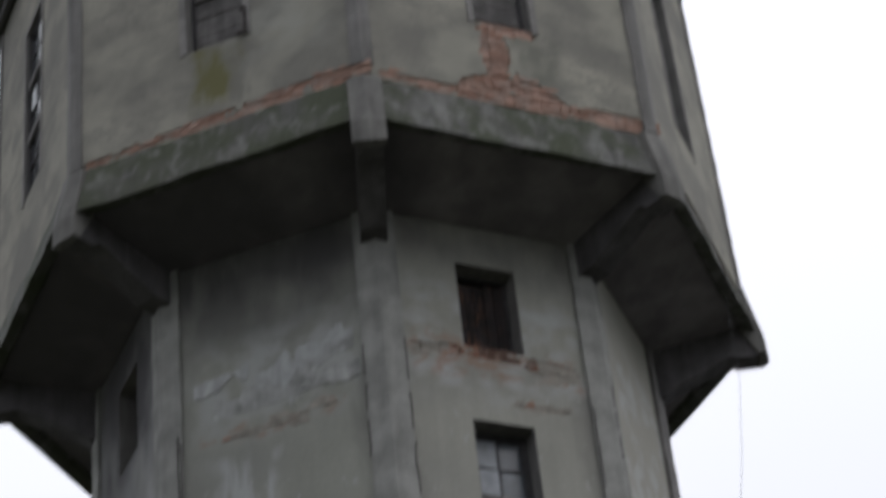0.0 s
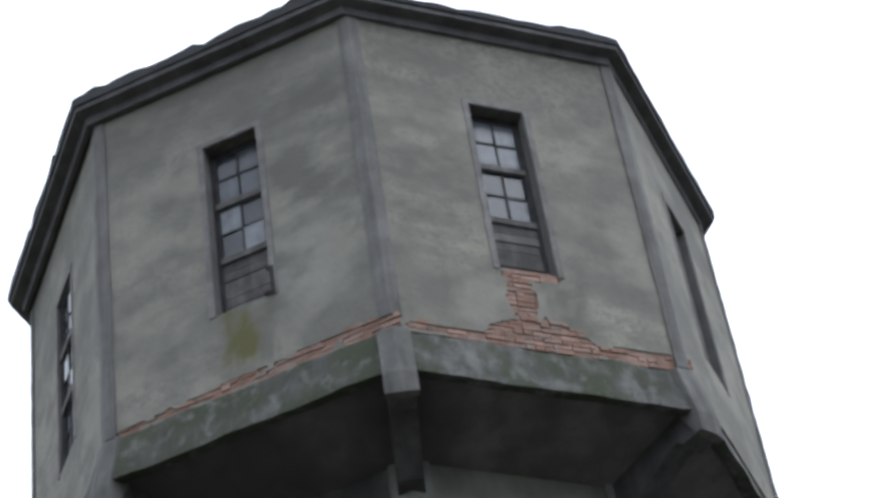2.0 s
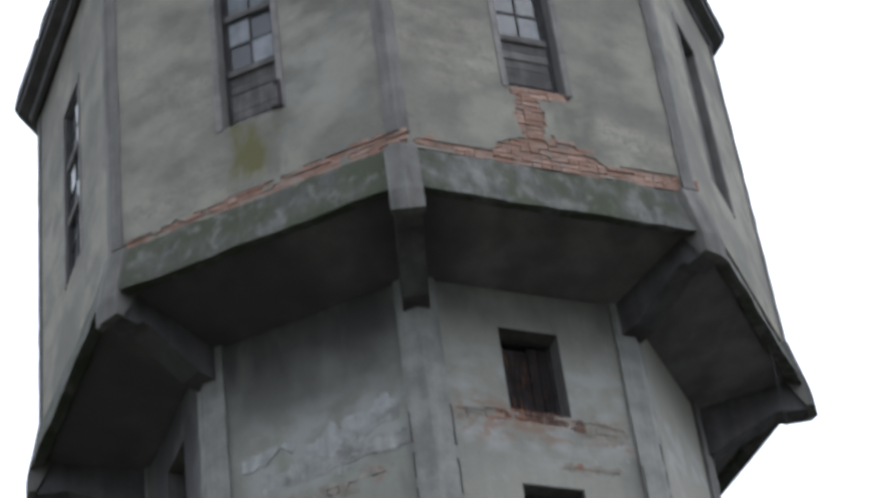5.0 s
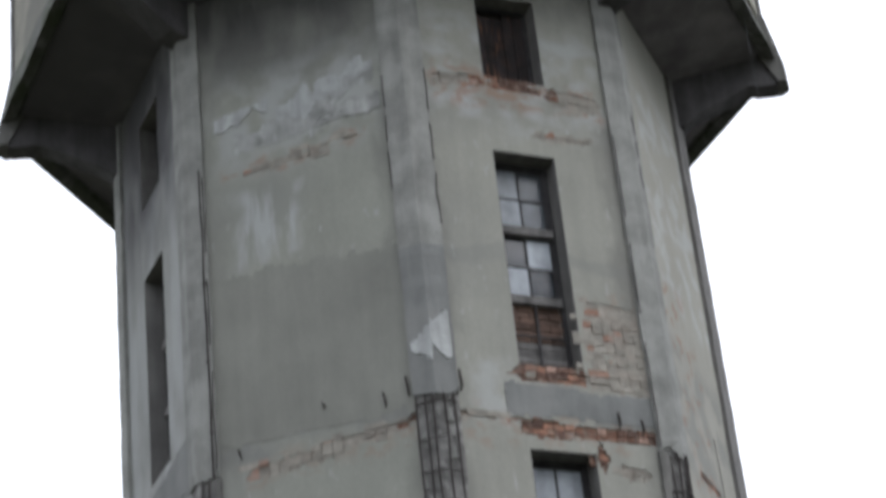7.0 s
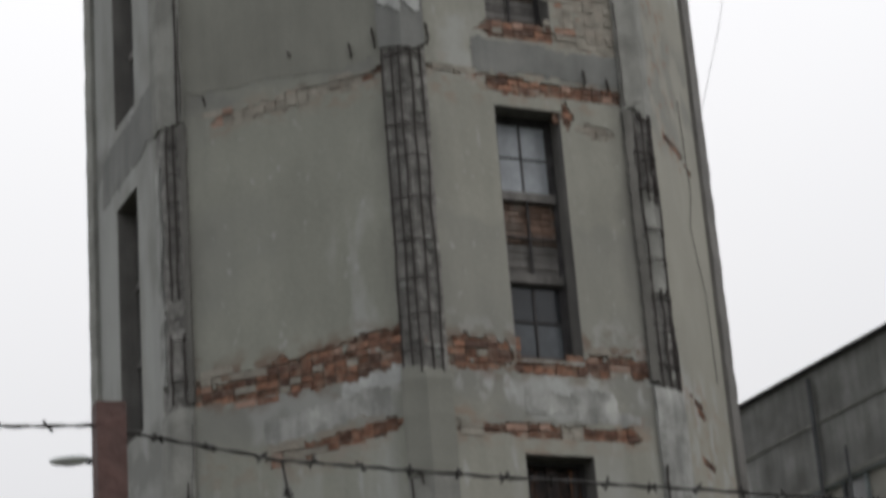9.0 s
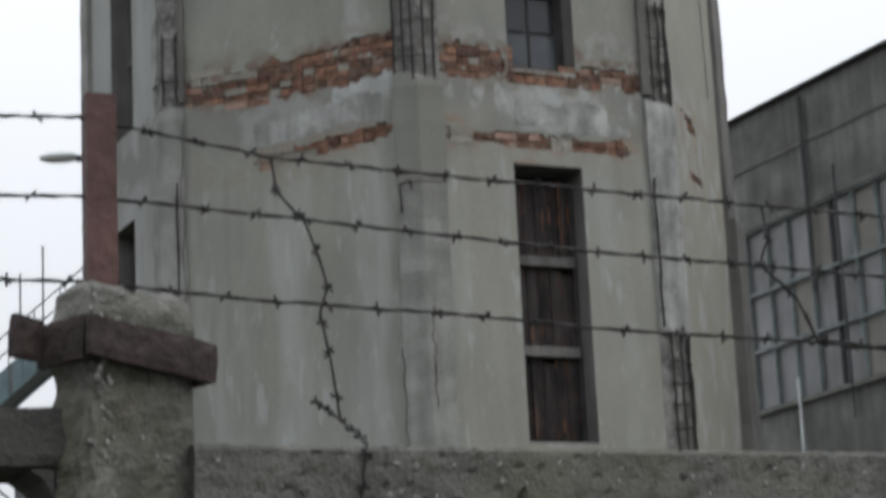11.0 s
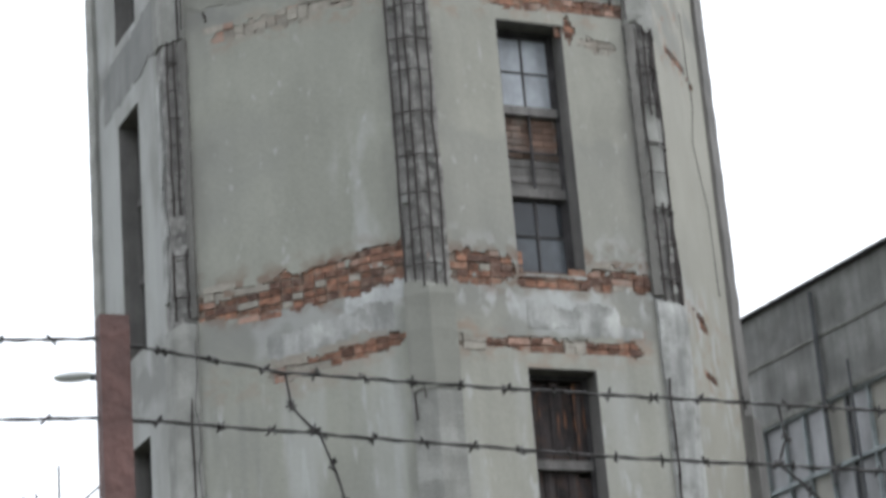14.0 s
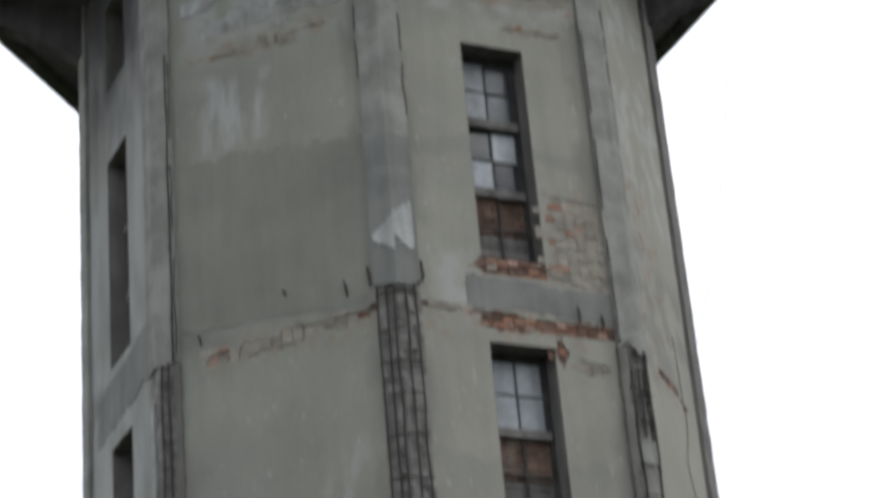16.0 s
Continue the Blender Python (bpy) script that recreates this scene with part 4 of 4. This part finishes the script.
flank_strip(45, -1, -0.27, -0.13, 8.66, 11.75, GRIME, 5)
flank_strip(-45, -1, -0.2, -0.03, 9.0, 11.5, LIME_GREY, 11)
flank_strip(-45, 1, 0.17, 0.27, 8.75, 11.9, GRIME, 8)
for ang, u, z0, z1 in ((0, -0.245, 14.8, 16.3), (0, 0.245, 14.3, 16.35), (45, -0.235, 11.8, 15.8), (45, 0.12, 15.2, 16.2), (-45, 0.235, 12.0, 15.7)):
    n = 22
    pts = [along(ang, u + 0.016 * noise.noise((u, i * 0.9, 3)) + 0.012 * noise.noise((u, i * 2.7, 5)), z0 + (z1 - z0) * i / n, 0.052) for i in range(n + 1)]
    # broken by stretches where the concrete still covers the bar
    for a, b in ((0, 8), (9, 15), (16, 23)):
        put("corner_rebar", tube("corner_rebar", pts[a:b], 0.0085, 5), REBAR, tower, None, "rusty bar showing along a cracked edge")
for ang, u, z0, z1 in ((0, -0.25, 4.6, 5.9), (0, 0.03, 5.3, 6.2), (45, 0.1, 4.4, 6.1), (-45, 0.24, 5.6, 8.5)):
    pts = [along(ang, u + 0.045 * noise.noise((u, i * 0.3, 13)) + 0.016 * noise.noise((u, i * 2.1, 15)), z0 + (z1 - z0) * i / 24, 0.051) for i in range(25)]
    put("corner_rebar", tube("corner_rebar", pts, 0.005, 4), REBAR, tower, None, "thin rusty bar showing along a cracked edge")
put("wire_loop", tube("wire_loop", [along(0, -0.2, 7.25, 0.06), along(0, -0.2, 7.52, 0.09), along(0, -0.09, 7.56, 0.09), along(0, -0.08, 7.46, 0.08)], 0.012, 5), REBAR, tower)

# ---- industrial hall behind the tower ----
hall = thing("industrial_hall", "grey concrete factory hall with long bands of dusty windows", "building", m=pose(4.803, 7.251, 0, 0, 0, -64.0))
# local x runs along the wall towards the viewer, outward is -y
HX0, HX1, HTOP = -9.0, 14.0, 11.20
put("wall", box("wall", (HX0, HX1, 0, 0.3, 0, 6.86), (HX0, HX1, 0, 0.3, 9.5, HTOP), (HX0, 0.15, 0, 0.3, 6.86, 9.5)), HALL, hall)
put("wall", box("wall", (HX0, HX1, 11.6, 12, 0, HTOP), (HX0, HX0 + 0.3, 0.31, 11.6, 0, HTOP), (HX1 - 0.3, HX1, 0.31, 11.6, 0, HTOP)), HALL, hall)
put("roof", box("roof", (HX0 - 0.1, HX1 + 0.1, -0.1, 12.1, HTOP + 0.004, HTOP + 0.05)), ROOFING, hall)
put("lintel", box("lintel", (0.1, HX1, -0.06, -0.002, 9.5, 9.58)), CONCRETE, hall)
put("sill", box("sill", (0.1, HX1, -0.09, -0.002, 6.80, 6.87)), CONCRETE, hall)
put("joint_strip", box("joint_strip", (HX0, HX1, -0.025, -0.002, 10.42, 10.46)), CONCRETE, hall)
for x, z in ((1.82, 8.3), (4.1, 9.6), (7.0, 9.6), (9.9, 9.6)):
    put("downpipe", tube("downpipe", [(x, -0.06, z), (x, -0.06, HTOP - 0.1)], 0.035, 8), STEEL_DARK, hall)
put("standing_rod", tube("standing_rod", [(2.5, -0.08, 6.4), (2.5, -0.08, 9.9)], 0.02, 6), STEEL_DARK, hall)
put("white_pipe", tube("white_pipe", [(1.28, -0.1, 5.2), (1.30, -0.1, 7.15)], 0.024, 8), LAMP_GREY, hall, None, "thin white standing pipe")
rows = (6.87, 7.73, 8.56, 9.5)
rh = random.Random(11)
for a, b in zip(rows, rows[1:]):
    put("transom", box("transom", (0.15, HX1 - 0.31, -0.03, 0.1, b - 0.035, b + 0.02)), HALL_FRAME, hall)
x = 0.15
while x < HX1 - 0.6:
    put("mullion", box("mullion", (x - 0.018, x + 0.018, -0.02, 0.09, 6.88, 9.46)), HALL_FRAME if rh.random() < 0.75 else STEEL_DARK, hall)
    for a, b in zip(rows, rows[1:]):
        k = rh.random()
        put("pane", box("pane", (x + 0.02, x + 0.50, 0.04, 0.05, a + 0.022, b - 0.037)), HALL_PALE if k < 0.1 else HALL_PANE, hall)
    x += 0.52

# ---- street lamp whose head shows beside the tower ----
lamp = thing("street_lamp", "pale flat-headed street lamp on a thin steel pole", "street lamp")
put("pole", tube("pole", [(-3.0, 4.4, 0), (-3.0, 4.4, 9.6), (-3.2, 4.3, 10.0), (-3.7, 4.1, 10.18), (-4.42, 4.0, 10.21)], 0.05, 8), STEEL_DARK, lamp)
hv = []
for k in range(9):
    s = k / 8
    x = -4.40 - 0.50 * s
    r = 0.035 + 0.06 * math.sin(math.pi * min(1, s * 0.95 + 0.05)) ** 0.6
    hv.append([(x, 4.0 + 1.5 * r * math.cos(a), 10.235 + (0.62 if math.sin(a) > 0 else 0.75) * r * math.sin(a)) for a in [2 * math.pi * j / 12 for j in range(12)]])
put("lamp_head", prism("lamp_head", hv), LAMP_GREY, lamp)

# ---- conveyor bridge and mast far behind ----
def strut(name, p, q, r, material, parent):
    return put(name, tube(name, [p, q], r, 6), material, parent)


bridge = thing("conveyor_bridge", "inclined blue-grey steel conveyor bridge with handrail", "conveyor bridge")
def bpt(s, z=0.0, y=45.0):
    return Vector((-19 + 11.2 * s, y, 9.2 + 9.3 * s + z))
for y in (44.2, 45.8):
    v = [(*bpt(0, 0, y).xy, bpt(0).z), (*bpt(1, 0, y).xy, bpt(1).z), (*bpt(1, 0, y).xy, bpt(1).z + 1.0), (*bpt(0, 0, y).xy, bpt(0).z + 1.0)]
    w = [(a, b + 0.08, c) for a, b, c in v]
    put("side_plate", prism("side_plate", [v, w]), STEEL_BLUE, bridge)
    strut("handrail", bpt(0, 2.05, y), bpt(1, 2.05, y), 0.03, STEEL_DARK, bridge)
    for k in range(15):
        strut("rail_post", bpt(k / 14, 0.95, y), bpt(k / 14, 2.05, y), 0.025, STEEL_DARK, bridge)
for k in range(27):
    put("rib", tube("rib", [bpt(k / 26, 0.02, 44.15), bpt(k / 26, 0.98, 44.15)], 0.06, 4), STEEL_DARK if k % 2 else STEEL_BLUE, bridge)
v = [bpt(0, 0.1, 44.3), bpt(1, 0.1, 44.3), bpt(1, 0.1, 45.8), bpt(0, 0.1, 45.8)]
put("deck", prism("deck", [v, [p + Vector((0, 0, 0.1)) for p in v]]), STEEL_DARK, bridge)
for x, z0, z1 in ((-12.3, 14.9, 18.5), (-11.59, 15.4, 19.35)):
    strut("mast", (x, 44.6, z0), (x, 44.6, z1), 0.035, STEEL_DARK, bridge)
lat = thing("lattice_column", "dark steel lattice column carrying the conveyor bridge", "lattice column")
LX = (-14.6, -12.35)
for x in LX:
    put("leg", box("leg", (x - 0.14, x + 0.14, 44.5, 44.8, 0, 13.6)), STEEL_DARK, lat)
for k in range(7):
    z = 0.6 + 2.1 * k
    if z < 13:
        strut("crossbar", (LX[0], 44.65, z), (LX[1], 44.65, z), 0.06, STEEL_DARK, lat)
    if z + 2.1 < 13.6:
        strut("brace", (LX[0], 44.65, z), (LX[1], 44.65, z + 2.1), 0.05, STEEL_DARK, lat)
        strut("brace", (LX[1], 44.72, z), (LX[0], 44.72, z + 2.1), 0.05, STEEL_DARK, lat)

# ---- dark gabled shed below the bridge ----
shed = thing("shed", "dark gabled shed beyond the yard", "shed")
put("walls", prism("walls", [[(-22, y, 0), (-12.4, y, 0), (-12.4, y, 9.2), (-17, y, 11.2), (-22, y, 9.2)] for y in (52, 64)]), STEEL_DARK, shed)
put("roof", prism("roof", [[(-22.5, y, 9.05), (-17, y, 11.25), (-12.0, y, 9.05), (-12.0, y, 9.25), (-17, y, 11.5), (-22.5, y, 9.25)] for y in (51.6, 64.4)]), ROOFING, shed)

# ---- concrete fence with barbed wire ----
FM = pose(-0.380, -21.389, 0, 0, 0, 21.38)
FT = 0.072
fence = thing("concrete_fence", "crumbling grey concrete fence with upright slots", "fence", m=FM.copy())
slots = [(0.016, 0.122), (0.228, 0.336), (0.437, 0.548), (0.644, 0.752), (0.850, 0.962), (1.063, 1.167), (1.270, 1.375), (1.48, 1.585), (1.69, 1.795)]


SLOT_TOP = 2.080


def hollow(u, z):
    """How deep the front skin is eaten away."""
    d = 0.0
    for cu, cz, ru, rz, deep in ((0.60, 2.03, 0.020, 0.09, 0.030), (0.585, 1.86, 0.016, 0.12, 0.026), (0.80, 2.045, 0.075, 0.030, 0.050), (0.835, 1.93, 0.030, 0.13, 0.045), (0.775, 1.90, 0.012, 0.14, 0.030),
                                 (1.20, 2.02, 0.022, 0.05, 0.022), (0.985, 2.03, 0.016, 0.05, 0.020), (0.17, 2.06, 0.03, 0.02, 0.010), (1.42, 2.05, 0.02, 0.05, 0.018)):
        w = 0.35 * noise.noise((u * 26, z * 26, cu * 9)) + 0.2 * noise.noise((u * 60, z * 60, cu * 9))
        k = 1 - math.hypot((u - cu) / ru, (z - cz) / rz) + w
        d = max(d, deep * min(1.0, max(0.0, k * 2.2)))
    pit = noise.noise((u * 46, z * 46, 3.0))
    return d + 0.022 * max(0.0, pit - 0.34)


def slotted(name, x0, x1, z0, z1, hole, step, thick, amp):
    """A slab of small faces with holes through it, both skins lumpy and pitted."""
    us, zs = breaks(x0, x1, [e for q in slots for e in q], step), breaks(z0, z1, (1.48, SLOT_TOP), step)
    nu, nz = len(us) - 1, len(zs) - 1
    keep = [[not hole((us[i] + us[i + 1]) / 2, (zs[j] + zs[j + 1]) / 2) for j in range(nz)] for i in range(nu)]
    verts, faces, used = [], [], {}
    def vid(i, j, k):
        if (i, j, k) not in used:
            p = Vector((us[i], 0, zs[j]))
            d = noise.noise(p * 13) + 0.5 * noise.noise(p * 31)
            q = Vector((noise.noise(p * 37), 0, noise.noise(p * 41 + Vector((3, 3, 3))))) * step * 0.35
            for a, b in slots[:1] + slots[4:]:
                if a - 0.001 <= us[i] <= b + 0.03 and abs(zs[j] - SLOT_TOP) < 0.07:
                    # the upper corner away from the post is cast with a chamfer
                    c = min(1.0, max(0.0, (us[i] - b + 0.034) / 0.034)) * min(1.0, (b + 0.02 - us[i]) / 0.02)
                    q.z -= 0.02 * c * (1 - abs(zs[j] - SLOT_TOP) / 0.07)
            rim = 0.008 if j in (0, nz) else 0.0
            used[i, j, k] = len(verts)
            verts.append(p + q + Vector((0, (thick - rim + amp * d) if k else (rim - amp * d + hollow(us[i], zs[j])), 0)))
        return used[i, j, k]
    for i in range(nu):
        for j in range(nz):
            if not keep[i][j]:
                continue
            faces.append((vid(i, j, 0), vid(i + 1, j, 0), vid(i + 1, j + 1, 0), vid(i, j + 1, 0)))
            faces.append((vid(i, j + 1, 1), vid(i + 1, j + 1, 1), vid(i + 1, j, 1), vid(i, j, 1)))
            for di, dj, a, b in ((-1, 0, (i, j + 1), (i, j)), (1, 0, (i + 1, j), (i + 1, j + 1)), (0, -1, (i, j), (i + 1, j)), (0, 1, (i + 1, j + 1), (i, j + 1))):
                p, q = i + di, j + dj
                if not (0 <= p < nu and 0 <= q < nz and keep[p][q]):
                    faces.append((vid(*b, 0), vid(*a, 0), vid(*a, 1), vid(*b, 1)))
    return mesh(name, verts, faces)


def slot_hole(u, z):
    return any(a < u < b and 1.48 < z < SLOT_TOP for a, b in slots)


put("slotted_panel", slotted("slotted_panel", -0.02, 2.0, 0.0, 2.2, slot_hole, 0.0095, FT, 0.0042), FENCE, fence)
put("broken_lump", rough_box("broken_lump", (0.752, 0.80, 0.010, FT - 0.01, 1.70, 2.015), 0.012, 0.012, 22, 4.0), FENCE, fence, None, "cracked lump of concrete still hanging in its slot")
# left bay: rail, stile and slab carry painted shade in a darker concrete
put("side_rail", rough_box("side_rail", (-2.2, -0.225, 0.0, 0.2, 2.155, 2.262), 0.02, 0.004), FENCE_SHADED, fence)
put("stile", rough_box("stile", (-0.267, -0.222, 0.004, 0.196, 0, 2.15), 0.02, 0.005), FENCE_SHADED, fence)
put("corner_fillet", prism("corner_fillet", [[(-0.268, y, 2.152), (-0.31, y, 2.152), (-0.285, y, 2.135), (-0.268, y, 2.10)] for y in (0.006, 0.19)]), FENCE_SHADED, fence)
put("side_slab", rough_box("side_slab", (-2.2, -0.27, 0.004, 0.196, 0, 1.5), 0.06, 0.005), FENCE_SHADED, fence)
PM = FM @ pose(-0.222, -0.06, 0, 0, 0, 26)
post = thing("fence_post", "weathered concrete fence post with chipped edges and white pebbles", "fence post", m=PM.copy())
def post_taper(p):
    # the near edge is eaten away unevenly
    p = Vector((p.x + (0.020 * noise.noise((0.3, 2.0, p.z * 6.5)) + 0.012 * noise.noise((0.7, 1.0, p.z * 19))) * max(0.0, 1 - p.x / 0.12) + 0.008 * noise.noise((4.0, 1.0, p.z * 8)) * max(0.0, p.x / 0.25), p.y, p.z))
    if p.z > 2.41:
        k = (p.z - 2.41) / 0.07
        return Vector((0.115 + (p.x - 0.115) * (1 - 0.09 * k), p.y, p.z))
    return p
put("shaft", rough_box("shaft", (0.0, 0.25, 0.0, 0.11, 0, 2.475), 0.013, 0.011, 13, 2.0, post_taper), POST_CONCRETE, post)
rp = random.Random(8)
PEB = []
for k in range(4):
    t = bmesh.new()
    bmesh.ops.create_icosphere(t, subdivisions=1, radius=1.0)
    for q in t.verts:
        q.co *= rp.uniform(0.75, 1.15)
    me = bpy.data.meshes.new("pebble")
    t.to_mesh(me)
    t.free()
    PEB.append(me)
PEB_GREY = [me.copy() for me in PEB]
def pebble(parent, p, r, white=True):
    put("pebble", rp.choice(PEB if white else PEB_GREY), PEBBLE if white else PEBBLE_GREY, parent, Matrix.LocRotScale(p, Euler((rp.uniform(0, 6), rp.uniform(0, 6), 0)), (r, r * 0.7, r * rp.uniform(0.7, 1.5))))
for k in range(280):
    edge = rp.random() < 0.4
    pebble(post, (abs(rp.gauss(0.02, 0.022)) if edge else rp.uniform(0.02, 0.225), 0.002, rp.uniform(1.7, 2.46)), rp.uniform(0.002, 0.008 if edge else 0.006), rp.random() < (0.6 if edge else 0.3))
for k in range(300):
    x, z = rp.uniform(0, 1.9), rp.uniform(1.75, 2.19)
    white = rp.random() < 0.3
    if not slot_hole(x, z):
        pebble(fence, (x, 0.001 + hollow(x, z), z), rp.choice((0.003, 0.0035, 0.004, 0.006)) if white else rp.uniform(0.004, 0.011), white)
strap = thing("steel_clamp", "thick rusted steel clamp bent round the fence post", "clamp", m=PM @ pose(0.1, 0, 2.36, 0, 4.5, 0) @ pose(-0.1, 0, -2.36))
put("front_plate", rough_box("front_plate", (-0.02, 0.272, -0.032, -0.012, 2.325, 2.40), 0.02, 0.0025), RUST, strap)
put("end_lip", rough_box("end_lip", (0.254, 0.272, -0.0115, 0.06, 2.325, 2.395), 0.02, 0.002), RUST, strap)
put("side_plate", rough_box("side_plate", (-0.0205, -0.002, -0.0115, 0.12, 2.32, 2.402), 0.02, 0.0025), RUST, strap)
put("side_lug", rough_box("side_lug", (-0.085, -0.021, 0.095, 0.115, 2.33, 2.41), 0.02, 0.0025), RUST, strap)
steel = thing("steel_post", "flat red-oxide painted steel post behind the concrete post", "steel post", m=FM.copy())
put("bar", box("bar", (-0.159, -0.102, 0.2, 0.206, 1.9, 2.90), (-0.159, -0.153, 0.2061, 0.245, 1.9, 2.90)), RED_PAINT, steel)

BARB = None
def barbed(name, label, pts, seed, pitch=0.095, r=0.0025):
    global BARB
    rb = random.Random(seed)
    w = thing(name, label, "barbed wire", "barbed wires over the fence", m=FM.copy())
    fine = []
    for p, q in zip(pts, pts[1:]):
        n = max(2, int((Vector(q) - Vector(p)).length / 0.02))
        for i in range(n):
            s = Vector(p).lerp(Vector(q), i / n)
            fine.append(s + Vector((0, rb.uniform(-1, 1), rb.uniform(-1, 1))) * 0.0015)
    fine.append(Vector(pts[-1]))
    tw = [[p + Vector((0, math.cos(i * 0.9 + k), math.sin(i * 0.9 + k))) * 0.0018 for i, p in enumerate(fine)] for k in (0, math.pi)]
    put("strand", tube("strand", tw[0], r, 5), WIRE, w)
    put("strand", tube("strand", tw[1], r, 5), WIRE, w)
    if BARB is None:
        v, f = [], []
        for a, b in (((-0.006, -0.009, -0.009), (0.006, 0.009, 0.009)), ((-0.004, 0.009, -0.008), (0.008, -0.009, 0.010)), ((-0.011, 0, -0.003), (0.011, 0.002, 0.003))):
            t = tube("x", [a, b], 0.0026, 5)
            k = len(v)
            v += [tuple(q.co) for q in t.vertices]
            f += [tuple(k + i for i in p.vertices) for p in t.polygons]
        BARB = mesh("barb", v, f)
    d = 0.0
    for a, b in zip(fine, fine[1:]):
        d += (b - a).length
        if d > pitch:
            d = rb.uniform(-0.012, 0.012)
            put("barb", BARB, WIRE, w, Matrix.Translation(b) @ Euler((rb.uniform(0, 6), rb.uniform(-0.4, 0.4), rb.uniform(-0.4, 0.4))).to_matrix().to_4x4())


Y = 0.23
K = 1.0 + (Y - 0.15) / 4.1
def strung(pts):
    """Points on the wires' upright plane, given as along and up at a depth of 0.15."""
    return [(0.10 + (u - 0.10) * K + 0.022, Y, 1.55 + (z - 1.55) * K) for u, z in pts]
barbed("barbed_wire", "top strand of rusty barbed wire", strung([(-1.6, 2.80), (-0.341, 2.827), (-0.184, 2.834), (-0.115, 2.823), (0.187, 2.779), (0.546, 2.762), (0.864, 2.751), (1.251, 2.739), (2.4, 2.70)]), 1)
barbed("barbed_wire", "middle strand of rusty barbed wire", strung([(-1.6, 2.65), (-0.341, 2.675), (-0.185, 2.683), (0.173, 2.664), (0.541, 2.641), (0.888, 2.621), (1.248, 2.609), (2.4, 2.56)]), 2)
barbed("barbed_wire", "lowest strand of rusty barbed wire", strung([(-1.6, 2.50), (-0.341, 2.518), (-0.186, 2.521), (0.169, 2.497), (0.534, 2.485), (0.897, 2.464), (1.336, 2.452), (2.4, 2.39)]), 3)
barbed("barbed_wire", "loose barbed wire tied across the strands", strung([(0.187, 2.779), (0.196, 2.713), (0.251, 2.653), (0.272, 2.601), (0.293, 2.530), (0.275, 2.480), (0.294, 2.382), (0.308, 2.274)]) + [(0.30, -0.006, 2.204), (0.278, -0.012, 2.06)], 4, 0.065)
barbed("barbed_wire", "loose barbed wire tied across the strands", strung([(1.251, 2.739), (1.259, 2.667), (1.235, 2.612), (1.317, 2.544), (1.357, 2.456), (2.4, 2.40)]), 5, 0.065)

barbed("barbed_wire", "short loose end of barbed wire", strung([(0.308, 2.274), (0.285, 2.29), (0.262, 2.305)]), 6, 0.02)

# loose cable hanging at the tower's side
cable = thing("hanging_cable", "thin loose cable hanging down the tower's side", "cable")
put("line", tube("line", [(4.60, -1.0, 18.4), (4.58, -1.0, 17.14), (4.42, -1.0, 16.0), (4.214, -1.0, 14.88), (3.9, -1.0, 13.5), (3.585, -1.0, 12.47), (3.50, -1.0, 12.2)], 0.003, 5), STEEL_DARK, cable)

wall_cable = thing("wall_cable", "thin dark cable running down the tower's plaster", "cable", m=pose(0, 0, 0, 0, 0, TURN + 67.5))
put("line", tube("line", [(0.30, -3.42, 12.6), (0.36, -3.42, 11.8), (0.42, -3.42, 11.47), (0.19, -3.42, 10.96), (0.36, -3.42, 10.6), (0.56, -3.42, 10.26), (0.6, -3.42, 9.2)], 0.005, 5), WIRE, wall_cable)

# ---- bricks, where the plaster is gone ----
def bricks(fa, ap, wall, out, z0, z1, half, seed, material):
    r = random.Random(seed)
    shapes = []
    for k in range(6):
        w = 0.24 if k < 4 else 0.115
        j = lambda a: a + r.uniform(-0.005, 0.005)
        v = [(j(0), j(-0.013), 0), (j(w), j(-0.013), 0), (w, 0.004, 0), (0, 0.004, 0), (j(0), j(-0.013), j(0.064)), (j(w), j(-0.013), j(0.064)), (w, 0.004, 0.064), (0, 0.004, 0.064)]
        shapes.append((w, mesh("brick", v, [(0, 1, 5, 4), (1, 2, 6, 5), (3, 0, 4, 7), (4, 5, 6, 7), (3, 2, 1, 0)])))
    shapes_of = {(mt.name, me.name): me.copy() for mt in (BRICK, BRICK_PALE, BRICK_WASHED) for w, me in shapes}
    z, row = z0, 0
    while z < z1:
        u = -half + (0.125 if row % 2 else 0)
        while u < half:
            w, me = shapes[r.randrange(4)] if r.random() < (0.3 if ap < 4 else 0.6) else shapes[4 + r.randrange(2)]
            if any(out(u + w * a, z + 0.033 * b) for a in (0.1, 0.5, 0.9) for b in (0, 1, 2)):
                washed = any(a < u + w / 2 < b and c < z < d for a, b, c, d in WASHED.get(fa, ())) if ap < 4 else False
                k = r.random()
                mt = BRICK_WASHED if (k < 0.92 if washed else k < 0.07 and ap < 4) else BRICK_PALE if k > 0.88 else material
                put("brick", shapes_of[mt.name, me.name], mt, wall, Matrix.Translation((u, -(ap - 0.022) + r.uniform(-0.010, 0.010) - (0.005 if washed else 0), z + r.uniform(-0.006, 0.006))) @ Matrix.Rotation(0.0 if washed else r.uniform(-0.03, 0.03), 4, "Y") @ Matrix.Diagonal((1.03, 1, 1.13, 1) if washed else (1, 1, 1, 1)))
            u += w + 0.011
        z += 0.077
        row += 1


for fa, ps in BARE.items():
    bricks(fa, AP, *WALLS[fa], 7.6, 16.6, 1.2, int(fa * 2 + 100), BRICK)
for fa, ps in BARE_DRUM.items():
    bricks(fa, APD, *DRUMS[fa], 19.12, 20.45, 1.85, int(fa * 2 + 300), BRICK_PALE)
